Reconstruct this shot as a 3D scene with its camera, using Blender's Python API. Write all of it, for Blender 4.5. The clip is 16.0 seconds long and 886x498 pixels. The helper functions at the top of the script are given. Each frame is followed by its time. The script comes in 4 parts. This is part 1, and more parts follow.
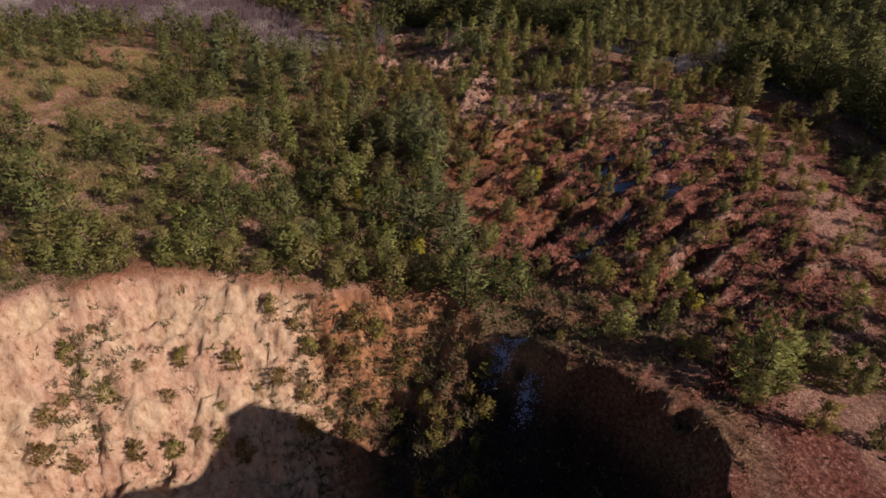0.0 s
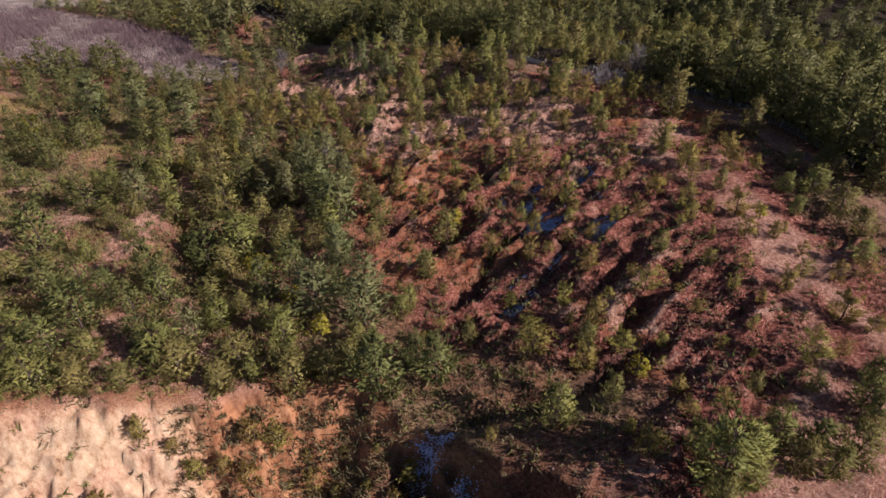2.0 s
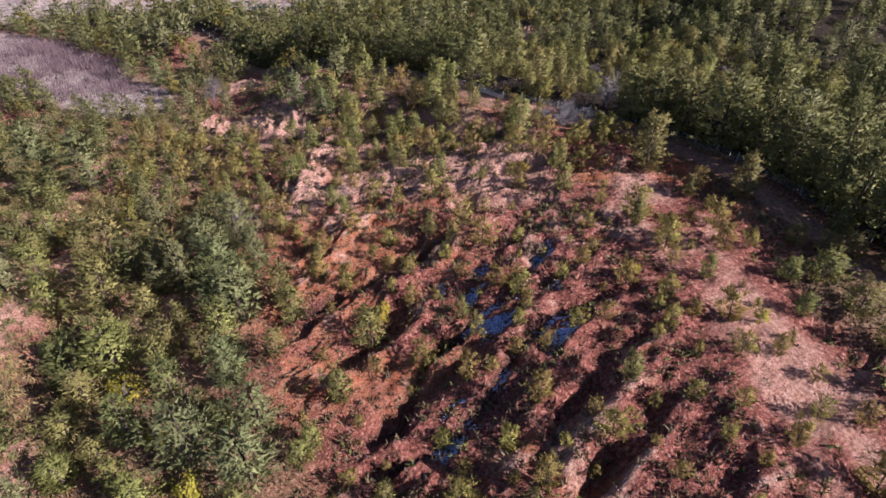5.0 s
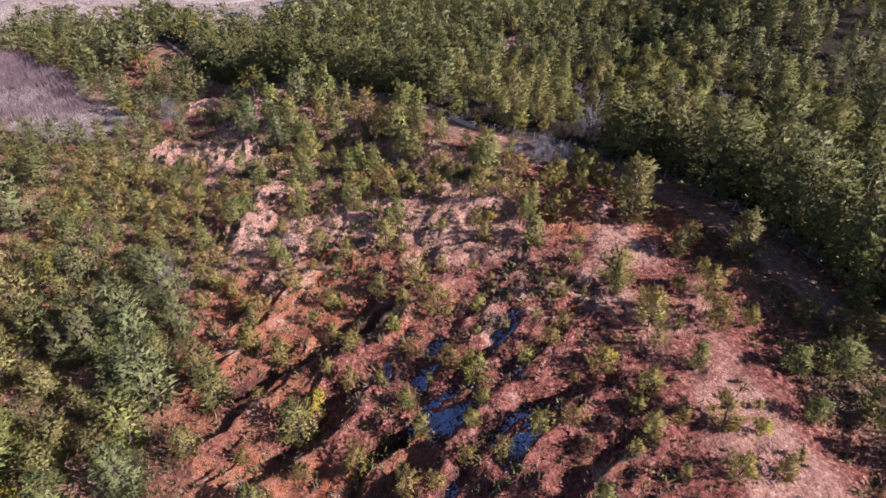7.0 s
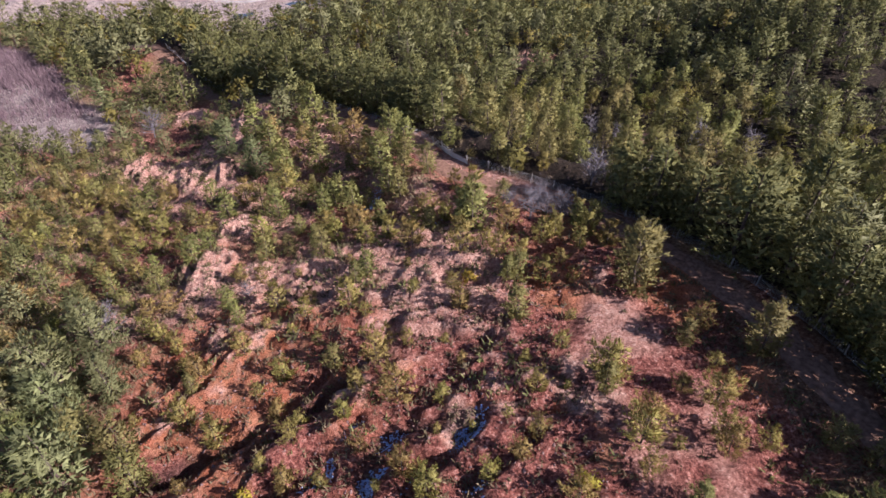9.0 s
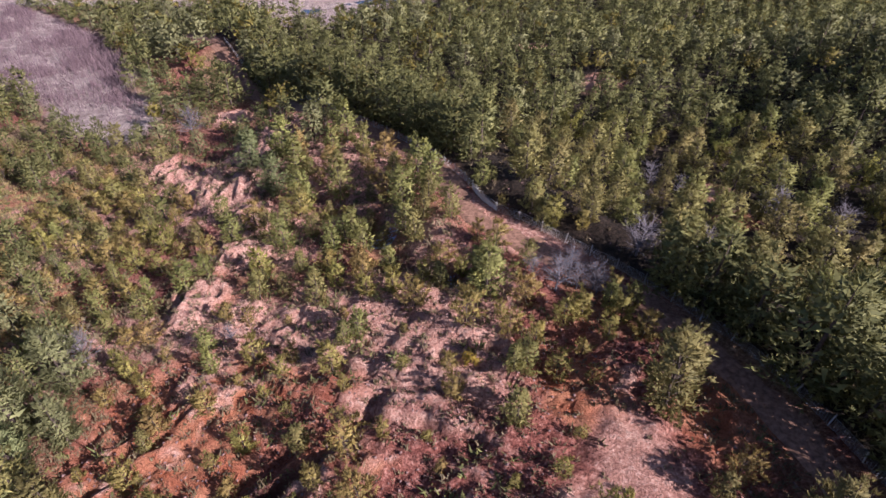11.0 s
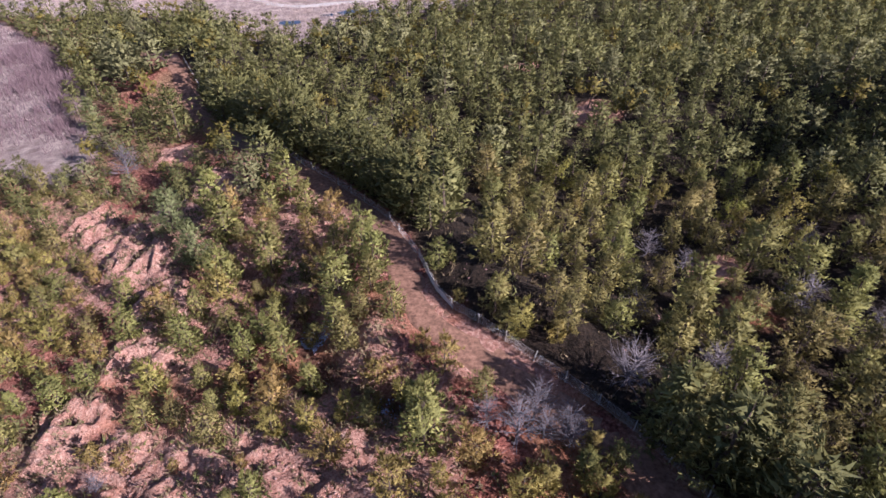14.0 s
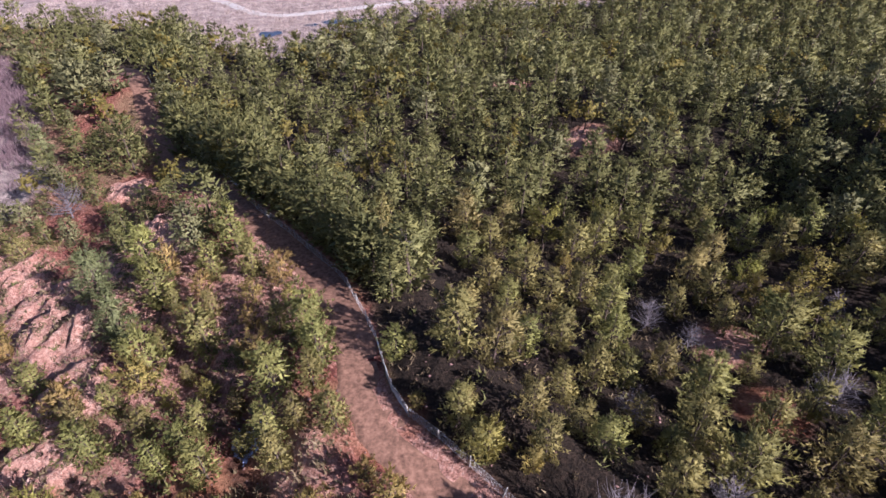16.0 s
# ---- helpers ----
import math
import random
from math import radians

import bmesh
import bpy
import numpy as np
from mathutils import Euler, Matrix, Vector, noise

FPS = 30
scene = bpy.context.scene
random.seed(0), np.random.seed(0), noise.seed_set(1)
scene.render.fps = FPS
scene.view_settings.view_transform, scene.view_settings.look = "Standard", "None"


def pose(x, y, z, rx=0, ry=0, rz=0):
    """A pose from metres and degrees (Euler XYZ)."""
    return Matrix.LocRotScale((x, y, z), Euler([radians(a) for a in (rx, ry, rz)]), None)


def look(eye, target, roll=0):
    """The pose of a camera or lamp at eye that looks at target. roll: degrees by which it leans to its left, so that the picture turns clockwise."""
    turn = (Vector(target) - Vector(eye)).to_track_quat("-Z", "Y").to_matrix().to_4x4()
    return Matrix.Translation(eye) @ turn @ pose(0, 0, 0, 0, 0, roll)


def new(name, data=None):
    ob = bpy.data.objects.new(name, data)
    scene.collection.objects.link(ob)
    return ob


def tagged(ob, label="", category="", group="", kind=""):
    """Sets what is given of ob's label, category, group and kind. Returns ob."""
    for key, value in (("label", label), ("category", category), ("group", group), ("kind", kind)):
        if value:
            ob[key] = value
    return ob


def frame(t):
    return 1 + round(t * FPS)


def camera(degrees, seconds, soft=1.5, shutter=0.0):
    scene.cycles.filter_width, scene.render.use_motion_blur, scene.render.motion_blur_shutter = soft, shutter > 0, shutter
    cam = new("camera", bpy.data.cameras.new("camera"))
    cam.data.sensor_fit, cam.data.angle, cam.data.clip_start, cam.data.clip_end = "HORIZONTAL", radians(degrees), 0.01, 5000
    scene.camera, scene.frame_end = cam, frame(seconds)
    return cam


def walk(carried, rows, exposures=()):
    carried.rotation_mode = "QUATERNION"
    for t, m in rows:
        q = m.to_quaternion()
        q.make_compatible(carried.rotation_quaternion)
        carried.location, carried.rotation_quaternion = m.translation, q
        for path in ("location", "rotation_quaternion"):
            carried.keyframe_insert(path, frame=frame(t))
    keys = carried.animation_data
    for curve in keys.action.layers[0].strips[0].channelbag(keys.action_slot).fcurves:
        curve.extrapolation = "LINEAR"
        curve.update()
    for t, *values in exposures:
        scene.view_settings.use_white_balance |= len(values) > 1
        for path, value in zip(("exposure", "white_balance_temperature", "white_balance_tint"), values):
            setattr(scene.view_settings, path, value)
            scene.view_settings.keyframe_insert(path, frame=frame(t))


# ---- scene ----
cam = camera(77.8, 16.0, soft=1.5)
METRES, EYE, TILT, LEAN, TURN = 100.0, 45.0, -37.0, -0.8, 0.0
ROWS = [
    (0.0, 0.0, 0.0, 0.0, -0.0, 0.0, 0.0),
    (0.5, 0.0118, 0.0245, 0.0194, 0.01, -0.02, 0.04),
    (1.0, 0.0243, 0.0493, 0.039, -0.85, -0.09, 0.99),
    (1.5, 0.0411, 0.0742, 0.0588, -2.48, -0.21, 3.03),
    (2.0, 0.054, 0.099, 0.0776, -5.29, -0.43, 5.95),
    (2.5, 0.0696, 0.1229, 0.0961, -5.89, -0.53, 6.64),
    (3.0, 0.0859, 0.1466, 0.1136, -6.0, -0.65, 6.84),
    (3.5, 0.1022, 0.1698, 0.1311, -6.08, -0.76, 6.94),
    (4.0, 0.1192, 0.193, 0.1482, -6.17, -0.82, 7.13),
    (6.5, 0.2083, 0.3025, 0.2323, -6.11, -1.17, 7.63),
    (7.0, 0.2256, 0.3236, 0.247, -6.16, -1.21, 7.68),
    (7.5, 0.2428, 0.3439, 0.2621, -6.24, -1.28, 7.77),
    (8.0, 0.2596, 0.3643, 0.2769, -6.33, -1.34, 7.78),
    (8.5, 0.2766, 0.3843, 0.2912, -6.35, -1.38, 7.8),
    (9.0, 0.2908, 0.4033, 0.3064, -3.91, -1.22, 5.24),
    (11.5, 0.3563, 0.5077, 0.3831, 2.56, -1.17, -1.27),
    (12.0, 0.3655, 0.5294, 0.3994, 2.68, -1.24, -1.36),
    (12.5, 0.3741, 0.5511, 0.4158, 2.72, -1.31, -1.36),
    (13.0, 0.382, 0.5739, 0.4325, 2.78, -1.35, -1.35),
    (13.5, 0.3899, 0.5971, 0.4496, 2.88, -1.33, -1.34),
    (14.0, 0.3973, 0.6206, 0.4668, 2.93, -1.36, -1.32),
    (14.5, 0.4047, 0.6443, 0.4846, 2.98, -1.39, -1.3),
    (15.0, 0.4124, 0.6678, 0.5027, 3.02, -1.44, -1.26),
    (15.5, 0.4206, 0.691, 0.5209, 3.11, -1.53, -1.21),
    (16.0, 0.4275, 0.7146, 0.5391, 3.11, -1.52, -1.22),
]

EXPOSURES = [(0.0, 0.15, 6000, 16), (2.0, 0.7, 5650, 17), (4.0, 1.22, 5300, 19), (7.0, 1.4, 5220, 21), (12.0, 1.42, 5200, 26), (16.0, 1.5, 5120, 27)]
walk(cam, [(t, pose(0, 0, EYE, TILT, LEAN, TURN) @ pose(METRES * x, METRES * y, METRES * z, 90 + pitch, roll, yaw)) for t, x, y, z, yaw, pitch, roll in ROWS], EXPOSURES)

# ---- daylight: a low autumn sun behind the camera's right shoulder ----
SUN_AZ, SUN_EL = radians(-30.5), radians(31.5)     # the sun stands towards +x, -y
sun_way = Vector((math.cos(SUN_AZ) * math.cos(SUN_EL), math.sin(SUN_AZ) * math.cos(SUN_EL), math.sin(SUN_EL)))
world = bpy.data.worlds.new("sky")
scene.world = world
world.use_nodes = True
sky = world.node_tree.nodes.new("ShaderNodeTexSky")
sky.sky_type, sky.sun_disc = "NISHITA", False
sky.sun_elevation, sky.sun_rotation = SUN_EL, math.pi / 2 - SUN_AZ
world.node_tree.links.new(sky.outputs[0], world.node_tree.nodes["Background"].inputs[0])
world.node_tree.nodes["Background"].inputs[1].default_value = 0.044
sun = new("sun", bpy.data.lights.new("sun", "SUN"))
sun.data.energy, sun.data.angle, sun.data.color = 5.0, radians(0.5), (1.0, 0.87, 0.69)
sun.matrix_world = look(sun_way * 300, (0, 0, 0))

rng = np.random.default_rng(7)


# ---- noise on arrays ----
def hashed(i, j, seed):
    h = (i.astype(np.int64) * 374761393 + j.astype(np.int64) * 668265263 + seed * 974711) & 0xFFFFFFFF
    h = ((h ^ (h >> 13)) * 1274126177) & 0xFFFFFFFF
    return ((h ^ (h >> 16)) & 0xFFFF) / 65535.0


def soft_noise(x, y, seed):
    """Smooth value noise, -1 to 1."""
    i, j = np.floor(x), np.floor(y)
    u, v = x - i, y - j
    u, v = u * u * u * (u * (u * 6 - 15) + 10), v * v * v * (v * (v * 6 - 15) + 10)
    a, b, c, d = (hashed(i + p, j + q, seed) for p, q in ((0, 0), (1, 0), (0, 1), (1, 1)))
    return 2 * ((a * (1 - u) + b * u) * (1 - v) + (c * (1 - u) + d * u) * v) - 1


def fbm(x, y, size, octaves, seed):
    out, amp, total = 0.0, 1.0, 0.0
    for k in range(octaves):
        out = out + amp * soft_noise(x / size * 2 ** k + 17.3 * k, y / size * 2 ** k - 9.1 * k, seed + k)
        total += amp
        amp *= 0.5
    return out / total


def ridged(x, y, size, octaves, seed):
    out, amp, total = 0.0, 1.0, 0.0
    for k in range(octaves):
        n = 1 - np.abs(soft_noise(x / size * 2 ** k + 5.7 * k, y / size * 2 ** k + 3.3 * k, seed + k)) * 1.7
        out = out + amp * n
        total += amp
        amp *= 0.5
    return out / total


def smooth(a, b, x):
    t = np.clip((x - a) / (b - a), 0, 1)
    return t * t * (3 - 2 * t)


def inside(poly, x, y):
    """Signed distance to a closed outline, positive inside it."""
    d = np.full(np.shape(x), 1e9)
    odd = np.zeros(np.shape(x), bool)
    for (ax, ay), (bx, by) in zip(poly, poly[1:] + poly[:1]):
        t = np.clip(((x - ax) * (bx - ax) + (y - ay) * (by - ay)) / ((bx - ax) ** 2 + (by - ay) ** 2), 0, 1)
        d = np.minimum(d, np.hypot(x - ax - t * (bx - ax), y - ay - t * (by - ay)))
        if ay != by:
            odd ^= ((ay > y) != (by > y)) & (x < (bx - ax) * (y - ay) / (by - ay) + ax)
    return np.where(odd, d, -d)


def along(line, x, y):
    """Distance to an open line, the side (+: to its right) and the share of the line's length gone by."""
    d, side, share = np.full(np.shape(x), 1e9), np.zeros(np.shape(x)), np.zeros(np.shape(x))
    for k, ((ax, ay), (bx, by)) in enumerate(zip(line, line[1:])):
        t = np.clip(((x - ax) * (bx - ax) + (y - ay) * (by - ay)) / ((bx - ax) ** 2 + (by - ay) ** 2), 0, 1)
        e = np.hypot(x - ax - t * (bx - ax), y - ay - t * (by - ay))
        near = e < d
        d = np.where(near, e, d)
        side = np.where(near, np.sign((bx - ax) * (ay - y) + (by - ay) * (x - ax)), side)
        share = np.where(near, (k + t) / (len(line) - 1), share)
    return d, side, share


def glide(points, n):
    """A smooth line through points, n steps a stretch."""
    p = [points[0]] + list(points) + [points[-1]]
    out = []
    for a, b, c, d in zip(p, p[1:], p[2:], p[3:]):
        for k in range(n):
            t = k / n
            out.append(tuple(0.5 * (2 * v + (w - u) * t + (2 * u - 5 * v + 4 * w - z) * t * t + (3 * v - u - 3 * w + z) * t ** 3) for u, v, w, z in zip(a, b, c, d)))
    return out + [points[-1]]


# ---- the lie of the land ----
# broad swells: x, y, reach, height over the valley floor
SWELLS = [(-70, 50, 24, 7.71), (-30, 60, 24, 4.47), (5, 55, 24, 1.36), (40, 45, 24, 2.8), (80, 50, 24, 7.37), (-50, 100, 24, 3.94), (-10, 95, 24, -0.63),
          (20, 85, 24, 3.14), (50, 80, 24, 8.25), (95, 95, 24, 9.09), (-20, 140, 24, 2.02), (15, 120, 24, 6.02), (40, 115, 24, 4.7), (70, 125, 24, 3.94),
          (15, 150, 24, 4.3), (80, 180, 24, 5.61), (120, 150, 24, 19.98), (-30, 200, 24, 1.55), (20, 200, 24, 3.35), (20, 20, 24, 7.68)]
SWELLS += [(70, 0, 24, 10.58), (-50, 5, 24, 9.67), (145, 200, 24, 9.62), (0, -40, 24, 10.71), (-105, 135, 24, 5.58), (120, 50, 24, 10.11), (100, 10, 24, 4.12),
           (17, 52, 11, -2.5), (22, 116, 11, -2.84), (37, 58, 11, 1.76), (-8, 142, 11, -3.48), (8, 150, 11, 3.89), (-28, 202, 11, 6.39), (33, 121, 11, 2.34),
           (-33, 47, 11, 3.04), (21, 30, 11, 0.85), (62, 208, 11, 2.58), (95, 160, 11, -6.42)]
FLOOR = -6.5
ROAD = glide([(64.5, 30), (65, 48), (64, 62), (62.5, 74), (60.5, 85), (57, 93), (52.3, 99.4), (47, 104.2), (41.5, 109), (36.6, 113.6), (34.2, 118.2), (32.3, 124.7), (28.3, 131.6),
              (22.3, 138.6), (12.6, 147.6), (3, 158), (-6, 168.5), (-15, 179), (-22.5, 190), (-29.5, 201), (-38, 212), (-50, 222)], 4)
PIT = [(-44, 44.5), (-33, 47), (-25, 48.6), (-14.6, 49.6), (-6.5, 50.5), (1, 48.5), (5.5, 45), (8.5, 42), (12, 37.8), (16, 34.8), (19.3, 31.6), (21.2, 27), (22.5, 20), (23, 8), (17, -6),
       (0, -14), (-30, -12), (-58, 0), (-68, 20), (-60, 36)]
GAP = [(36.4, 117.1), (33.3, 126.8), (46.0, 131.1), (61.9, 130.7), (74.4, 125.0), (70.9, 114.0), (64.1, 103.9), (51.5, 102.8)]
BADLAND = [(9, 57), (4, 66), (1, 76), (1, 88), (5, 97), (13, 103), (30, 101), (46, 96), (55, 90), (57, 74), (57, 52), (54, 34), (50, 22), (34, 19), (25.5, 22), (24.5, 30), (21, 35), (27, 41), (22, 47), (15, 50)]
STRIP = [(47.5, 82), (48.5, 77), (49.5, 66), (48, 56), (50, 45), (44, 36), (33, 28), (28, 22)]
BANKS = [(-14, 140, 6.5), (0.5, 127, 5.5), (5.5, 103.5, 4.5), (-6, 134, 5), (7.5, 119, 4), (2.7, 143, 4), (-11.5, 161, 4), (8, 111.5, 4), (-61, 72, 7), (-65, 103, 6), (-31, 83, 5), (-86, 146, 9),
         (-27, 78, 4), (-47, 112, 5), (56, 76, 3), (55.5, 87.5, 5.5), (46, 89, 4), (64, 180, 7), (51, 210, 5), (69, 127, 4), (69, 118, 3), (37, 113, 4), (41, 106.5, 3), (12, 101, 3)]
BRUSH = [(-27, 151), (-29, 169), (-44, 181), (-46, 192), (-58, 205), (-75, 225), (-110, 250), (-200, 300), (-260, 200), (-143, 186), (-94, 180), (-62, 176), (-45, 158)]
MEADOW = [(-104, 257), (-52, 260), (-30, 238), (-9, 231), (0, 240), (3, 257), (18, 269), (36, 279), (80, 291), (150, 330), (240, 900), (-900, 900), (-900, 250)]
WASHES = [[(33.5, 77), (27, 77.5), (24.5, 74), (23.5, 70), (18, 66), (14, 61)],
          [(34, 68), (29, 66), (25, 63), (20, 58.5), (14, 57), (10, 54)],
          [(30, 47), (22, 44.8), (15, 43.6), (9, 44), (5, 42)],
          [(24, 84), (16, 81), (8, 79.5), (3, 77)],
          [(34, 106), (31, 107), (25, 111), (23.5, 115), (18, 122), (10, 127)],
          [(28.5, 89), (26.4, 86.5), (20.9, 81.5), (15, 78.5)], [(21, 85.5), (17, 83), (11.1, 80.1), (6, 78)], [(34.5, 77.5), (32.9, 76.2), (28.3, 73), (25, 71.5)],
          [(40, 68), (36, 68.6), (32.2, 69.1), (27, 69.8), (22, 69)], [(22, 75.8), (19.2, 74.6), (13, 71.5), (8, 68)], [(24, 66), (19, 64), (14, 63.4)], [(40, 62), (34, 59.5), (27, 55)], [(33, 52), (27, 49), (21, 48)],
          [(-25, 86), (-21.5, 77), (-19, 68), (-16, 61), (-12, 56)]]


def lie(x, y):
    """The broad ground alone."""
    z = np.full(np.shape(x), FLOOR)
    for a, b, s, h in SWELLS:
        z = z + h * np.exp(-((x - a) ** 2 + (y - b) ** 2) / (2 * s * s))
    return z


def land(x, y):
    """Height of the ground, and the measures by which it is coloured."""
    x, y = np.asarray(x, float), np.asarray(y, float)
    z = lie(x, y)
    near_plain = smooth(-5.6, -4.0, z)
    wx, wy = x + 2.2 * fbm(x, y, 14, 2, 40), y + 2.2 * fbm(x, y, 14, 2, 45)
    bad = smooth(-3, 3, inside(BADLAND, x, y) + 2.5 * fbm(x, y, 9, 2, 50))
    # rills run down to the wash, ledges step up behind them
    u, v = wx * 0.86 + wy * 0.5, -wx * 0.5 + wy * 0.86
    rill = ridged(u * 0.36, v, 4.2, 3, 11)
    lump = ridged(wx, wy, 3.1, 3, 21)
    flat_strip = smooth(9, 3, along(STRIP, x, y)[0])
    rough = bad * (1 - 0.8 * flat_strip)
    crag = ridged(wx * 0.8 + 0.3 * wy, wy, 1.7, 3, 26)
    upper = smooth(79, 86, y + 0.45 * (x - 30) + 4 * fbm(x, y, 12, 2, 29))
    z = z + rough * ((1.05 - 0.6 * upper + 0.5 * fbm(x, y, 13, 2, 24)) * (smooth(0.15, 0.75, rill) - 0.6) + 0.3 * (lump - 0.5))
    step = (0.4 * x + 0.92 * y + 1.6 * fbm(x, y, 7, 3, 28)) / 3.1
    ledge = np.floor(step) + smooth(0.8, 0.97, step - np.floor(step)) - step
    z = z + rough * (0.2 + 0.8 * upper) * 1.25 * ledge * smooth(-0.35, 0.25, fbm(x, y, 9, 2, 35) + 0.2)
    z = z + rough * (0.34 * (crag - 0.5) + 0.3 * fbm(x, y, 1.0, 3, 37)) + (0.3 + 0.1 * rough) * fbm(x, y, 1.5, 3, 31) * near_plain
    z = z + 0.5 * fbm(x, y, 7, 2, 61) * near_plain
    wobble, knobs, open_ground = 0.3 * fbm(x, y, 3, 3, 66), 0.4 + ridged(x, y, 2.0, 2, 67), inside(BADLAND, x, y) < 2
    for bx, by, r in BANKS:
        z = z + (0.3 if -20 < bx < 30 else 0.12) * r * smooth(1.0, 0.55, np.hypot(x - bx, y - by) / r + wobble) * knobs * open_ground
    # washes
    wet_shade = np.zeros(np.shape(x))
    for k, line in enumerate(WASHES):
        d = along(glide(line, 3), x + 1.3 * fbm(x, y, 4, 3, 70), y + 1.3 * fbm(x, y, 4, 3, 75))[0]
        depth = (1.7, 1.6, 2.6, 1.1, 4.0, 2.2, 2.0, 2.0, 1.8, 2.0, 1.5, 1.5, 1.7, 3.2)[k]
        z = z - depth * (0.7 + 0.5 * fbm(x, y, 5, 2, 78)) * np.exp(-(d / (1.0 if k not in (2, 4, 13) else 2.8 if k == 4 else 2.3)) ** 2)
        wet_shade = np.maximum(wet_shade, smooth(1.1, 0.4, d) * (k < 5))
    # the track, levelled into the ridge
    d, side, share = along(ROAD, x, y)
    rz = np.interp(share, ROAD_SHARE, ROAD_Z)
    k = smooth(4.2, 2.1, d)
    z = z * (1 - k) + (rz - 0.05 + 0.07 * fbm(x, y, 1.2, 2, 91)) * k
    z = z + 0.9 * np.exp(-((d - 5.2) / 1.3) ** 2) * (side < 0) * smooth(0.36, 0.42, share) * smooth(0.55, 0.5, share)
    z = z + (1.3 + 1.3 * smooth(0.55, 0.4, share)) * np.exp(-((d - 7.0) / 3.5) ** 2) * (side > 0) * smooth(0.98, 0.9, share)
    # the pit: slanting left face with flutes, steep right face
    sx, sy = x + 2.6 * fbm(x, y, 5, 3, 83), y + 1.5 * fbm(x, y, 4, 2, 88)
    flute = ridged(sx * 0.9 + 0.5 * sy, sy * 0.3, 6.5, 5, 81)
    tx = x + 0.8 * fbm(x, y, 3, 2, 72)
    groove = np.maximum(ridged(tx + 0.42 * y, 0.13 * y, 3.4, 1, 77), 0.93 * ridged(tx * 1.1 - 0.25 * y, 0.16 * y + 40, 2.3, 1, 73))
    q = inside(PIT, x, y) + 0.9 + 2.4 * fbm(x, y, 7, 3, 85) + 1.7 * (flute - 0.6) + 0.5 * fbm(x, y, 1.4, 3, 87)
    steep = 1.25 + 1.9 * smooth(2, 12, x)
    drop = np.where(q > 0, np.minimum(q * steep, 16 + 0.12 * q), 0)
    drop = np.minimum(drop, 21)
    bulge = ridged(x, y, 2.4, 3, 97)
    shelf = (z - drop + 1.2 * fbm(x, y, 5, 2, 98)) / 2.3
    shelf = 2.3 * (np.floor(shelf) + smooth(0.45, 0.95, shelf - np.floor(shelf)) - shelf)
    z = z - drop + smooth(0, 2.5, drop) * (0.7 * (flute - 0.5) + 0.35 * (bulge - 0.5) + 0.9 * (ridged(x + 0.5 * fbm(x, y, 2, 2, 94), y + 0.3 * x, 3.6, 4, 93) - 0.55) - 1.1 * smooth(0.82, 0.99, groove) * (0.25 + 0.75 * smooth(-0.3, 0.3, fbm(x, y, 8, 2, 79))) + 0.5 * shelf + 0.5 * fbm(x, y, 1.0, 3, 95))
    # unseen high banks, added so that their shadow fills the pit
    z = z + 28.0 * np.exp(-((x - 38) / 9) ** 2 - ((y - 5) / 6.5) ** 2) + 30.0 * np.exp(-((x - 29) / 8) ** 2 - ((y + 7) / 9) ** 2)
    cliff = smooth(0.0, 1.2, drop)
    return z, dict(bad=bad, rill=rill, lump=lump, crag=crag, ledge=upper * smooth(0.78, 0.9, step - np.floor(step)) * rough, flute=flute, q=q, strip=smooth(6.5, 2.5, along(STRIP, x, y)[0] + 1.5 * fbm(x, y, 5, 2, 39)) * bad, wet_shade=wet_shade, cliff=cliff, road=smooth(3.4, 2.2, d))


ROAD_SHARE = np.linspace(0, 1, len(ROAD))
ROAD_Z = lie(np.array([p[0] for p in ROAD]), np.array([p[1] for p in ROAD]))
ROAD_Z = np.convolve(np.pad(ROAD_Z, 4, mode="edge"), np.ones(9) / 9, mode="valid")


def ground_at(x, y):
    return land(np.asarray(x, float), np.asarray(y, float))[0]


